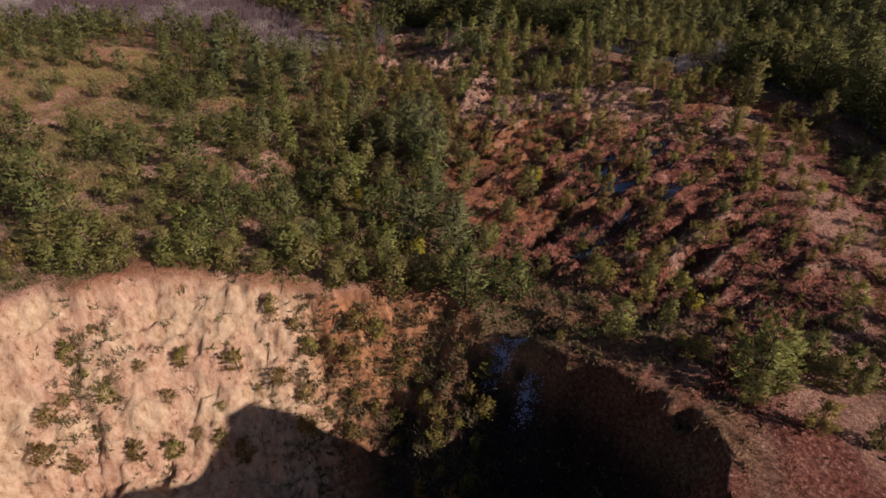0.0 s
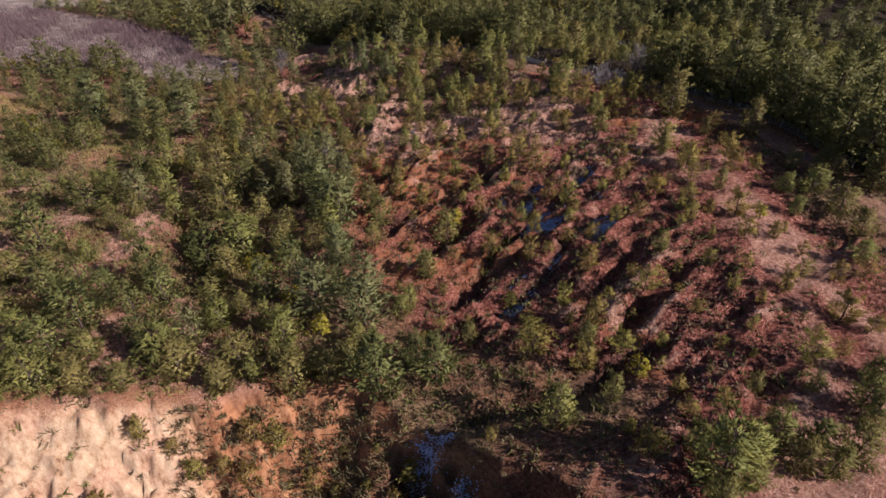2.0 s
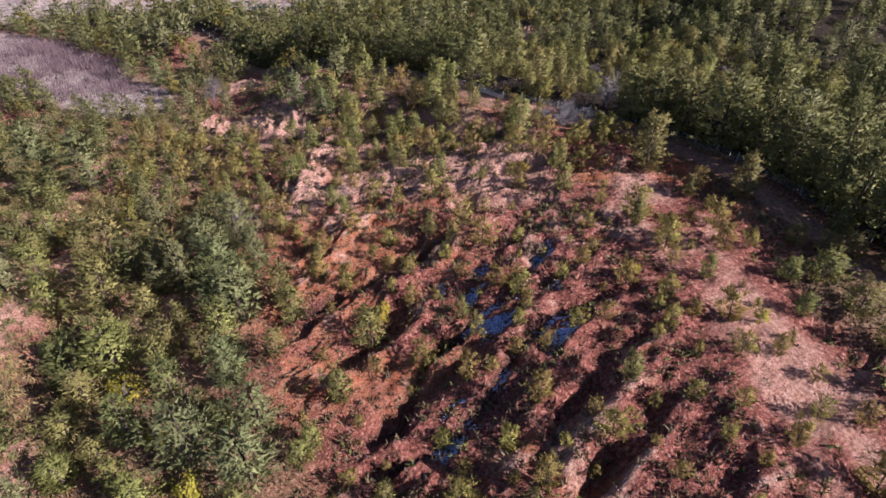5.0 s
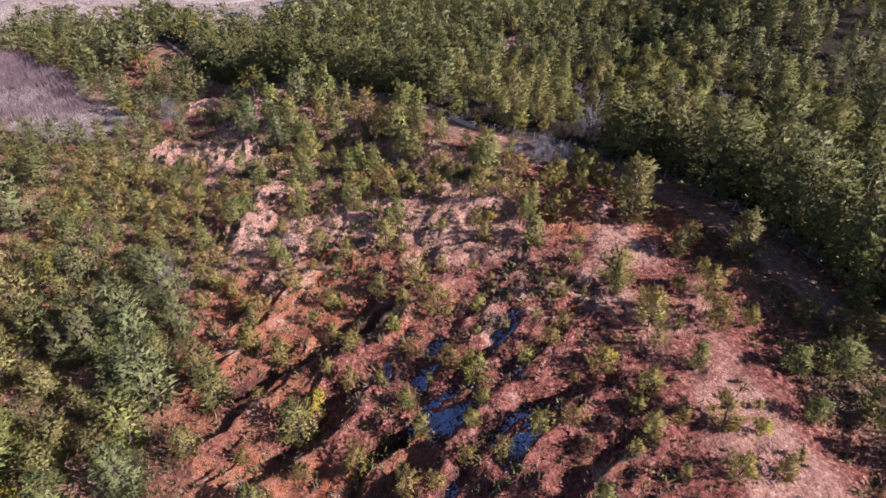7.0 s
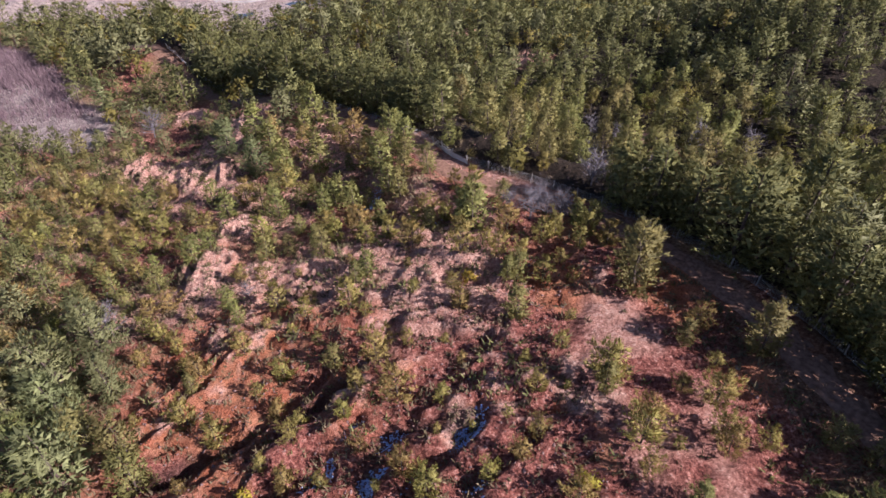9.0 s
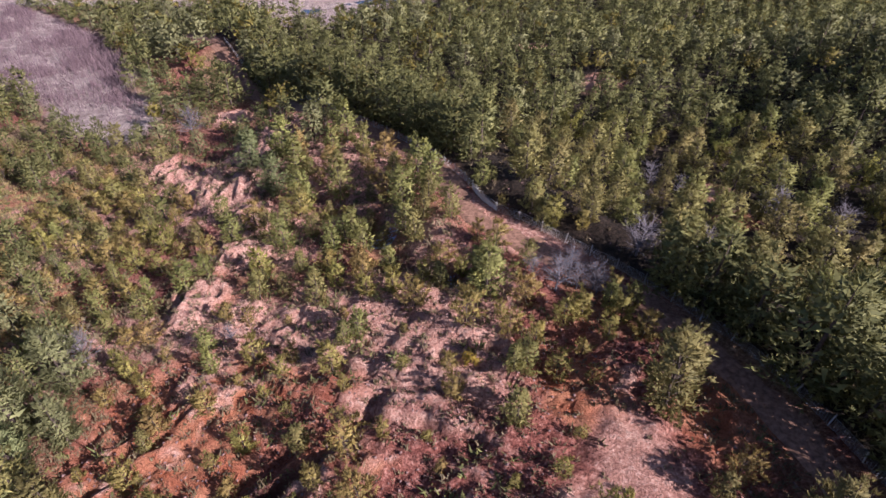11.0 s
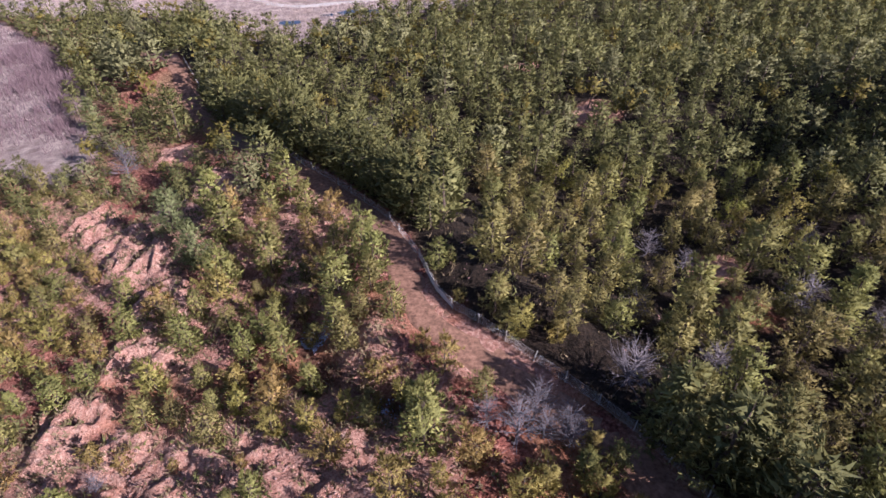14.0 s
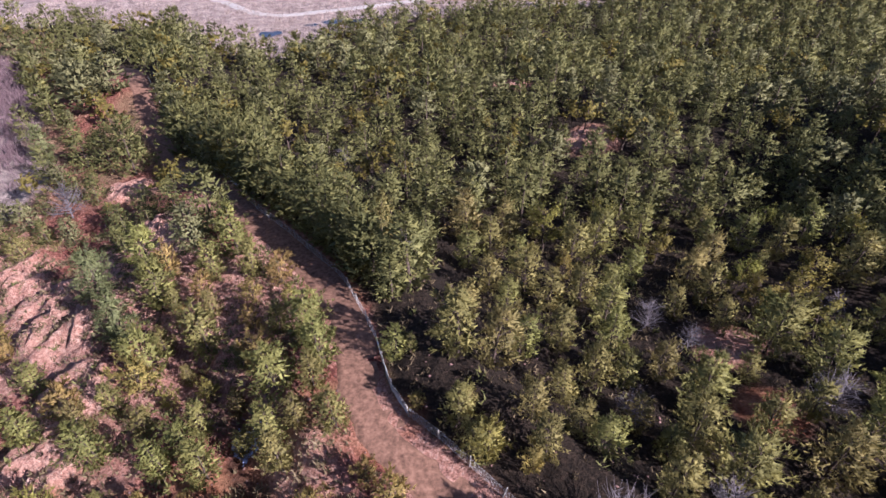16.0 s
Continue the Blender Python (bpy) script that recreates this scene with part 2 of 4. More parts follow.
# ---- materials ----
class Nodes:
    """A small helper to string shader nodes together."""

    def __init__(self, name):
        self.mat = bpy.data.materials.new(name)
        self.mat.use_nodes = True
        self.tree = self.mat.node_tree
        self.bsdf = self.tree.nodes["Principled BSDF"]
        self.out = self.tree.nodes["Material Output"]

    def add(self, kind, **values):
        n = self.tree.nodes.new(kind)
        for k, v in values.items():
            setattr(n, k, v)
        return n

    def link(self, a, b):
        self.tree.links.new(a, b)

    def set(self, node, **values):
        for k, v in values.items():
            node.inputs[k].default_value = v

    def coords(self):
        return self.add("ShaderNodeTexCoord").outputs["Object"]

    def position(self):
        return self.add("ShaderNodeNewGeometry").outputs["Position"]

    def noise(self, vec, scale, detail=4.0, rough=0.55):
        n = self.add("ShaderNodeTexNoise")
        n.inputs["Scale"].default_value, n.inputs["Detail"].default_value, n.inputs["Roughness"].default_value = scale, detail, rough
        self.link(vec, n.inputs["Vector"])
        return n.outputs["Fac"]

    def ramp(self, fac, stops):
        r = self.add("ShaderNodeValToRGB")
        e = r.color_ramp.elements
        while len(e) < len(stops):
            e.new(0.5)
        for s, (p, c) in zip(e, stops):
            s.position, s.color = p, (*c, 1.0)
        self.link(fac, r.inputs[0])
        return r.outputs[0]

    def mix(self, fac, a, b, mode="MIX"):
        m = self.add("ShaderNodeMix", data_type="RGBA", blend_type=mode)
        for sock, v in ((m.inputs[0], fac), (m.inputs[6], a), (m.inputs[7], b)):
            if isinstance(v, (int, float)):
                sock.default_value = v
            elif isinstance(v, tuple):
                sock.default_value = (*v, 1.0)
            else:
                self.link(v, sock)
        return m.outputs[2]

    def maths(self, op, a, b):
        m = self.add("ShaderNodeMath", operation=op, use_clamp=True)
        for sock, v in zip(m.inputs, (a, b)):
            if isinstance(v, (int, float)):
                sock.default_value = v
            else:
                self.link(v, sock)
        return m.outputs[0]

    def attr(self, name):
        return self.add("ShaderNodeAttribute", attribute_name=name).outputs["Fac"]

    def bump(self, height, strength, distance):
        b = self.add("ShaderNodeBump")
        b.inputs["Strength"].default_value, b.inputs["Distance"].default_value = strength, distance
        self.link(height, b.inputs["Height"])
        self.link(b.outputs[0], self.bsdf.inputs["Normal"])
        return b


def ground_material():
    n = Nodes("red_earth")
    p = n.position()
    fine, mid, big = n.noise(p, 2.6, 8, 0.65), n.noise(p, 0.55, 5), n.noise(p, 0.09, 4)
    litter = n.ramp(fine, [(0.3, (0.075, 0.047, 0.026)), (0.46, (0.185, 0.115, 0.064)), (0.6, (0.30, 0.195, 0.11)), (0.72, (0.43, 0.31, 0.195))])
    litter = n.mix(n.ramp(big, [(0.42, (0, 0, 0)), (0.62, (1, 1, 1))]), litter, n.ramp(fine, [(0.3, (0.07, 0.03, 0.018)), (0.52, (0.22, 0.10, 0.06)), (0.72, (0.38, 0.22, 0.14))]))
    soil = n.ramp(fine, [(0.32, (0.05, 0.018, 0.014)), (0.44, (0.155, 0.05, 0.036)), (0.56, (0.29, 0.108, 0.079)), (0.68, (0.49, 0.26, 0.2))])
    orange = n.ramp(mid, [(0.35, (0.31, 0.095, 0.043)), (0.65, (0.42, 0.19, 0.10))])
    pale = n.ramp(fine, [(0.28, (0.25, 0.11, 0.08)), (0.5, (0.47, 0.258, 0.19)), (0.72, (0.62, 0.43, 0.335))])
    stretch = n.add("ShaderNodeMapping")
    stretch.inputs["Scale"].default_value = (1.0, 1.0, 0.3)
    n.link(p, stretch.inputs["Vector"])
    streak = n.noise(stretch.outputs[0], 1.5, 9, 0.72)
    cream = n.ramp(streak, [(0.32, (0.15, 0.078, 0.045)), (0.41, (0.35, 0.215, 0.13)), (0.52, (0.45, 0.305, 0.2)), (0.68, (0.57, 0.42, 0.29))])
    pink = n.ramp(streak, [(0.34, (0.14, 0.068, 0.042)), (0.45, (0.36, 0.2, 0.13)), (0.68, (0.54, 0.36, 0.26))])
    cream = n.mix(n.ramp(n.noise(p, 0.16, 6, 0.6), [(0.44, (0, 0, 0)), (0.58, (1, 1, 1))]), cream, pink)
    rust = n.ramp(streak, [(0.3, (0.12, 0.045, 0.022)), (0.48, (0.29, 0.125, 0.062)), (0.7, (0.45, 0.24, 0.13))])
    cliff = n.mix(n.attr("rust"), cream, rust)
    straw = n.ramp(n.noise(p, 0.35, 8, 0.6), [(0.3, (0.15, 0.105, 0.095)), (0.5, (0.28, 0.215, 0.19)), (0.7, (0.42, 0.34, 0.29))])
    # dark earth: damp in the washes, shade painted into the colour in the pit
    wet_shade = n.ramp(fine, [(0.35, (0.014, 0.011, 0.011)), (0.7, (0.061, 0.041, 0.037))])
    c = n.mix(n.attr("soil"), litter, soil)
    # needle litter under the woods, its colour also darkened for the trees' shade
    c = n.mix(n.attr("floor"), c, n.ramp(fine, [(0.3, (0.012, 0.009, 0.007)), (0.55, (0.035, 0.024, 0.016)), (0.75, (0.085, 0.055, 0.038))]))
    c = n.mix(n.attr("orange"), c, orange)
    c = n.mix(n.attr("pale"), c, pale)
    c = n.mix(n.attr("cliff"), c, cliff)
    c = n.mix(n.attr("straw"), c, straw)
    c = n.mix(n.attr("wet_shade"), c, wet_shade)
    grit = n.noise(p, 5.5, 5, 0.7)
    c = n.mix(n.maths("SUBTRACT", 0.75, n.maths("MULTIPLY", n.attr("cliff"), 0.5)), c, n.ramp(grit, [(0.36, (0.5, 0.48, 0.47)), (0.5, (1, 1, 1)), (0.62, (1.25, 1.24, 1.22))]), "MULTIPLY")
    n.link(c, n.bsdf.inputs["Base Color"])
    n.set(n.bsdf, Roughness=0.95)
    n.bsdf.inputs["Specular IOR Level"].default_value = 0.15
    relief = n.bump(n.maths("ADD", n.maths("MULTIPLY", fine, 0.6), grit), 1.0, 0.5)
    n.link(n.maths("SUBTRACT", 1.0, n.maths("MULTIPLY", n.attr("cliff"), 0.68)), relief.inputs["Strength"])
    return n.mat


def leaf_material(name, dark, mid, light, through_light=0.25):
    n = Nodes(name)
    info = n.add("ShaderNodeObjectInfo")
    geo = n.add("ShaderNodeNewGeometry")
    p = geo.outputs["Position"]
    f = n.maths("ADD", n.maths("MULTIPLY", geo.outputs["Random Per Island"], 0.28), n.maths("MULTIPLY", n.noise(p, 0.55, 3), 0.8))
    c = n.ramp(f, [(0.2, dark), (0.5, mid), (0.85, light)])
    h = n.add("ShaderNodeHueSaturation")
    n.link(c, h.inputs["Color"])
    n.link(n.ramp(info.outputs["Random"], [(0, (0.475,) * 3), (1, (0.52,) * 3)]), h.inputs["Hue"])
    n.link(n.ramp(n.noise(p, 0.12, 2), [(0.3, (0.72,) * 3), (0.7, (1.0,) * 3)]), h.inputs["Value"])
    n.link(h.outputs[0], n.bsdf.inputs["Base Color"])
    n.set(n.bsdf, Roughness=0.7)
    n.bsdf.inputs["Specular IOR Level"].default_value = 0.2
    t = n.add("ShaderNodeBsdfTranslucent")
    n.link(h.outputs[0], t.inputs["Color"])
    m = n.add("ShaderNodeMixShader")
    m.inputs[0].default_value = through_light
    n.link(n.bsdf.outputs[0], m.inputs[1])
    n.link(t.outputs[0], m.inputs[2])
    n.link(m.outputs[0], n.out.inputs["Surface"])
    return n.mat


def plain_material(name, a, b, scale, rough=0.85, bump=0.4, spec=0.2):
    n = Nodes(name)
    p = n.position()
    f = n.noise(p, scale, 6, 0.6)
    n.link(n.mix(n.noise(p, scale * 0.13, 3), n.ramp(f, [(0.3, a), (0.7, b)]), n.ramp(f, [(0.3, tuple(v * 0.7 for v in a)), (0.7, tuple(v * 0.85 for v in b))])), n.bsdf.inputs["Base Color"])
    n.set(n.bsdf, Roughness=rough)
    n.bsdf.inputs["Specular IOR Level"].default_value = spec
    n.bump(f, bump, 0.05)
    return n.mat


def water_material():
    n = Nodes("wash_water")
    p = n.position()
    n.link(n.ramp(n.noise(p, 1.3, 5), [(0.35, (0.012, 0.016, 0.03)), (0.7, (0.05, 0.055, 0.08))]), n.bsdf.inputs["Base Color"])
    n.set(n.bsdf, Roughness=0.12, IOR=1.33)
    n.bump(n.noise(p, 3.2, 4), 0.6, 0.08)
    return n.mat


EARTH = ground_material()
NEEDLE = leaf_material("pine_needles", (0.05, 0.053, 0.018), (0.138, 0.142, 0.046), (0.272, 0.258, 0.077), 0.2)
NEEDLE_OPEN = leaf_material("open_grown_pine_needles", (0.078, 0.073, 0.025), (0.212, 0.193, 0.06), (0.385, 0.335, 0.1), 0.26)
NEEDLE_YOUNG = leaf_material("young_pine_needles", (0.105, 0.084, 0.028), (0.295, 0.232, 0.068), (0.49, 0.38, 0.105), 0.28)
NEEDLE_BLUE = leaf_material("white_pine_needles", (0.062, 0.064, 0.028), (0.168, 0.168, 0.068), (0.31, 0.3, 0.122), 0.22)
LEAF = leaf_material("turning_leaves", (0.07, 0.07, 0.018), (0.17, 0.15, 0.03), (0.30, 0.25, 0.05), 0.35)
LEAF_YELLOW = leaf_material("yellow_leaves", (0.16, 0.13, 0.015), (0.34, 0.28, 0.03), (0.5, 0.42, 0.05), 0.35)
BARK = plain_material("pine_bark", (0.04, 0.028, 0.022), (0.12, 0.085, 0.068), 6.0)
TWIG = plain_material("grey_twigs", (0.09, 0.075, 0.08), (0.22, 0.19, 0.2), 5.0)
BRUSH_MAT = plain_material("purple_brush", (0.085, 0.052, 0.058), (0.2, 0.135, 0.14), 0.8)
SCRUB = leaf_material("dry_scrub", (0.06, 0.045, 0.024), (0.155, 0.12, 0.06), (0.28, 0.225, 0.12), 0.2)
GRASS = leaf_material("dry_hill_grass", (0.15, 0.112, 0.04), (0.34, 0.26, 0.1), (0.5, 0.4, 0.175), 0.35)
REED = leaf_material("dry_reeds", (0.24, 0.18, 0.15), (0.4, 0.315, 0.265), (0.54, 0.44, 0.38), 0.2)
TRACK = plain_material("track_gravel", (0.10, 0.053, 0.034), (0.30, 0.165, 0.108), 2.4, 0.95, 0.9)
POST = plain_material("weathered_post", (0.25, 0.22, 0.19), (0.5, 0.46, 0.42), 8.0)
FABRIC = plain_material("pale_fence_fabric", (0.42, 0.41, 0.4), (0.7, 0.69, 0.68), 3.0, 0.7)
STONE = plain_material("wash_stone", (0.10, 0.05, 0.043), (0.28, 0.175, 0.15), 3.0)
# white frost, with the blue of skylight put into its base colour
FROST_MAT = plain_material("skylit_frost", (0.3, 0.37, 0.6), (0.5, 0.57, 0.78), 4.0, 0.5, 0.3, 0.4)
WATER = water_material()


def mesh_from(name, verts, faces, mats, normals=None):
    """A mesh from vertex and triangle arrays; faces is a list of (triangles, material slot)."""
    me = bpy.data.meshes.new(name)
    tri = np.concatenate([f for f, _ in faces]) if faces else np.zeros((0, 3), int)
    me.vertices.add(len(verts))
    me.vertices.foreach_set("co", np.asarray(verts, np.float32).ravel())
    me.loops.add(len(tri) * 3)
    me.loops.foreach_set("vertex_index", tri.astype(np.int32).ravel())
    me.polygons.add(len(tri))
    me.polygons.foreach_set("loop_start", np.arange(0, len(tri) * 3, 3, dtype=np.int32))
    me.polygons.foreach_set("material_index", np.concatenate([np.full(len(f), m, np.int32) for f, m in faces]))
    for m in mats:
        me.materials.append(m)
    if normals is not None:
        me.polygons.foreach_set("use_smooth", np.ones(len(tri), bool))
        me.attributes.new("custom_normal", "FLOAT_VECTOR", "POINT").data.foreach_set("vector", np.asarray(normals, np.float32).ravel())
    me.update(calc_edges=True)
    return me


def part(name, mesh, parent, label=""):
    ob = new(name, mesh)
    ob.parent = parent
    if label:
        ob["label"] = label
    return ob


# ---- the ground sheet ----
def graded(lo, hi, step, mid_lo, mid_hi, mid_step, far):
    """Grid lines: fine from lo to hi, growing to mid_step out to mid_lo and mid_hi, then ever wider."""
    a = list(np.arange(lo, hi, step))
    up, s = [hi], step
    while up[-1] < far:
        s = min(s * 1.06, mid_step) if up[-1] < mid_hi else s * 1.35
        up.append(up[-1] + s)
    down, s = [lo], step
    while down[-1] > -far:
        s = min(s * 1.06, mid_step) if down[-1] > mid_lo else s * 1.35
        down.append(down[-1] - s)
    return np.array(down[:0:-1] + a + up)


def build_ground():
    gx = graded(-44, 58, 0.36, -150, 170, 1.9, 4000)
    gy = graded(30, 110, 0.34, -20, 310, 1.5, 4000)
    x, y = np.meshgrid(gx, gy)
    z, m = land(x, y)
    nx, ny = len(gx), len(gy)
    i = (np.arange(ny - 1)[:, None] * nx + np.arange(nx - 1)[None]).ravel()
    tri = np.concatenate([np.stack([i, i + 1, i + nx + 1], 1), np.stack([i, i + nx + 1, i + nx], 1)])
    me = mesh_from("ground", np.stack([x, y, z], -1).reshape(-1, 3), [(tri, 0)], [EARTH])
    me.polygons.foreach_set("use_smooth", np.ones(len(tri), bool))
    d_road, side, _ = along(ROAD, x, y)
    patch, patch2 = fbm(x, y, 11, 3, 101), fbm(x, y, 6, 3, 111)
    low = smooth(-48, -34, x) * smooth(84, 92, y) * smooth(168, 150, y) * smooth(58, 50, x) * ((side < 0) | (d_road < 2))
    left = smooth(2, -12, x) * smooth(130, 110, y)
    soil = np.maximum(m["bad"], np.maximum(smooth(0.2, 0.45, patch) * 0.8, low * smooth(-0.45, 0.0, patch2)))
    hill = left * smooth(-0.12, 0.28, patch2) * 0.8
    bank, light = np.zeros(np.shape(x)), np.zeros(np.shape(x))
    for bx, by, r in BANKS:
        one = smooth(1.0, 0.5, np.hypot(x - bx, y - by) / r + 0.5 * patch2)
        bank = np.maximum(bank, one)
        if bx < 30 or by > 120:
            light = np.maximum(light, one * (1.0 if bx > -20 else 0.45))
    orange = np.clip(0.75 * bank + 0.8 * smooth(0.25, 0.45, patch2) * m["bad"] * smooth(0.3, 0.6, m["lump"]) + 0.35 * hill + 0.8 * m["bad"] * smooth(31, 17, x) * smooth(60, 68, y) * smooth(-0.35, 0.1, patch2), 0, 1)
    pale = np.clip(m["strip"] * smooth(-0.45, 0.1, patch2) * 0.7 + m["bad"] * smooth(0.55, 0.8, 0.35 * m["rill"] + 0.3 * m["lump"] + 0.35 * m["crag"] + 0.35 * patch2) + 0.75 * hill + 0.85 * light + 0.6 * m["ledge"] * smooth(-0.2, 0.2, patch), 0, 1)
    far_hill = smooth(-40, -60, x) * smooth(0.0, 0.35, patch2) * smooth(160, 140, y)
    orange, pale = np.clip(orange + 0.5 * far_hill, 0, 1), np.clip(pale + 0.25 * far_hill, 0, 1)
    plain = smooth(-2, 2, np.maximum(inside(BRUSH, x, y), inside(MEADOW, x, y)) + 2 * patch2)
    far = smooth(300, 360, np.hypot(x, y - 100))
    left_face = smooth(-11, -20, x - 0.3 * (48 - y) + 5 * patch2)
    rim = smooth(-3.5, -0.5, m["q"]) * (x < 4) * (y > 40)
    pale, orange = np.clip(pale + rim * 0.15 * left_face + low * smooth(-0.15, 0.2, patch) * 0.75, 0, 1), np.clip(orange + 0.6 * rim + low * smooth(0.0, 0.4, -patch2) * 0.5, 0, 1)
    # last measure: damp washes, plus a dark tint standing in for the pit's shade
    for name, v in (("soil", soil * (1 - 0.7 * far)), ("orange", orange), ("pale", pale), ("cliff", m["cliff"] * smooth(14, 4, x)), ("rust", 1 - left_face), ("straw", plain), ("floor", smooth(1.5, 3, np.where(side > 0, d_road, 0)) * (1 - plain) * (1 - bank * (d_road > 12))), ("wet_shade", np.maximum(m["wet_shade"] * 0.6, np.maximum(smooth(0.5, 3, m["q"]) * smooth(-4, 6, x + 0.5 * (40 - y)), smooth(8, 10.5, m["q"] + 2 * patch2) * smooth(-12, -4, x))))):
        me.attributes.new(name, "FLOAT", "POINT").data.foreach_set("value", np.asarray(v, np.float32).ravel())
    return tagged(new("ground", me), "eroded red earth with gullies, bare banks and a quarry pit", "ground", kind="structure")


build_ground()


# ---- the track ----
def build_road():
    p = np.array(ROAD)
    t = np.gradient(p, axis=0)
    t /= np.linalg.norm(t, axis=1)[:, None]
    nrm = np.stack([t[:, 1], -t[:, 0]], 1)
    off = np.linspace(-2.0, 2.0, 13)
    rut = np.array([0.0, 0.03, 0.05, 0.02, 0.0, 0.05, 0.07, 0.05, 0.0, 0.02, 0.05, 0.03, 0.0])
    v = []
    for k in range(len(p)):
        for o, r in zip(off, rut):
            q = p[k] + nrm[k] * o * (1 + 0.1 * math.sin(k * 1.7 + o))
            v.append((q[0], q[1], ROAD_Z[k] + r + 0.06 - 0.12 * (abs(o) > 1.9)))
    w = len(off)
    i = (np.arange(len(p) - 1)[:, None] * w + np.arange(w - 1)[None]).ravel()
    tri = np.concatenate([np.stack([i, i + 1, i + w + 1], 1), np.stack([i, i + w + 1, i + w], 1)])
    me = mesh_from("road", v, [(tri, 0)], [TRACK])
    me.polygons.foreach_set("use_smooth", np.ones(len(tri), bool))
    tagged(new("road", me), "rutted single-lane dirt and gravel track", "road", kind="structure")


build_road()


# ---- growing things ----
def blades(rs, base, way, length, width, spread):
    """Thin leaf triangles at the points base, fanning out round way. Returns verts, triangles."""
    n = len(base)
    d = way + rs.normal(0, spread, (n, 3))
    d /= np.linalg.norm(d, axis=1)[:, None] + 1e-9
    s = np.cross(d, rs.normal(0, 1, (n, 3)))
    s /= np.linalg.norm(s, axis=1)[:, None] + 1e-9
    ln = (length * rs.uniform(0.65, 1.3, n))[:, None] if np.ndim(length) == 0 else length[:, None]
    v = np.stack([base - s * width / 2, base + s * width / 2, base + d * ln + s * width * 0.15], 1).reshape(-1, 3)
    return v, np.arange(n * 3).reshape(-1, 3)


def needles(rs, base, way, length, width, spread):
    """Needle shoots as slim pointed leaves, base to tip. Returns verts, triangles."""
    n = len(base)
    d = way + rs.normal(0, spread, (n, 3))
    d /= np.linalg.norm(d, axis=1)[:, None] + 1e-9
    s = np.cross(d, rs.normal(0, 1, (n, 3)))
    s /= np.linalg.norm(s, axis=1)[:, None] + 1e-9
    ln = (length * rs.uniform(0.5, 1.4, n))[:, None]
    w = width * rs.uniform(0.7, 1.3, n)[:, None]
    v = np.stack([base - s * w, base + s * w, base + d * ln], 1).reshape(-1, 3)
    return v, np.arange(n * 3).reshape(-1, 3)


def rounded(v, f, height, low=0.35):
    """Turns loose leaves to face out of their crown and gives them the crown's soft normals. Returns triangles, normals."""
    a, b, c = v[f[:, 0]], v[f[:, 1]], v[f[:, 2]]
    g = np.cross(b - a, c - a)
    g /= np.linalg.norm(g, axis=1)[:, None] + 1e-12
    mid = (a + b + c) / 3
    out = mid - np.array([0, 0, low * height])
    out[:, 2] *= 0.6
    out[:, :2] *= 1.5
    out /= np.linalg.norm(out, axis=1)[:, None] + 1e-9
    turn = (g * out).sum(1) < 0
    f = np.where(turn[:, None], f[:, ::-1], f)
    n = out * 0.9 + np.where(turn[:, None], -g, g) * 0.42
    n /= np.linalg.norm(n, axis=1)[:, None] + 1e-9
    nv = np.zeros_like(v)
    for k in range(3):
        nv[f[:, k]] = n
    return f, nv


def rods(a, b, ra, rb, sides=3):
    """Tapered rods from points a to points b."""
    n = len(a)
    d = b - a
    d = d / (np.linalg.norm(d, axis=1)[:, None] + 1e-9)
    ref = np.where(np.abs(d[:, 2:3]) > 0.9, np.array([[1.0, 0, 0]]), np.array([[0, 0, 1.0]]))
    s = np.cross(d, ref)
    s /= np.linalg.norm(s, axis=1)[:, None] + 1e-9
    t = np.cross(d, s)
    ang = np.arange(sides) * 2 * math.pi / sides
    ring = s[:, None] * np.cos(ang)[None, :, None] + t[:, None] * np.sin(ang)[None, :, None]
    ra, rb = np.broadcast_to(ra, (n,)), np.broadcast_to(rb, (n,))
    v = np.concatenate([a[:, None] + ring * ra[:, None, None], b[:, None] + ring * rb[:, None, None]], 1).reshape(-1, 3)
    k = np.arange(sides)
    o = np.concatenate([np.stack([k, (k + 1) % sides, sides + (k + 1) % sides], 1), np.stack([k, sides + (k + 1) % sides, sides + k], 1)])
    return v, (np.arange(n)[:, None, None] * 2 * sides + o[None]).reshape(-1, 3)


def joined(bits):
    vs, fs, k = [], [], 0
    for v, f in bits:
        vs.append(v)
        fs.append(f + k)
        k += len(v)
    return np.concatenate(vs), np.concatenate(fs)


def stem(rs, height, radius, lean=0.03, rings=6):
    h = np.linspace(0, height, rings)
    p = np.stack([np.cumsum(rs.normal(0, lean, rings)) * height * 0.25, np.cumsum(rs.normal(0, lean, rings)) * height * 0.25, h], 1)
    p[0, :2] = 0
    p[0, 2] = -0.4
    r = radius * (1 - 0.93 * np.linspace(0, 1, rings))
    return p, r, rods(p[:-1], p[1:], r[:-1], r[1:], 6)


def outline(h, low, peak):
    """How wide a crown is at the share h of its height: full and rounded below, drawn to a blunt tip."""
    dome = np.sqrt(np.clip(1 - (np.clip(h - 0.26, 0, 1) / 0.76) ** 2, 0, 1))
    return (dome * (1 - 0.55 * peak * h)) * np.minimum(1, 0.55 + (h - low) * 2.0)


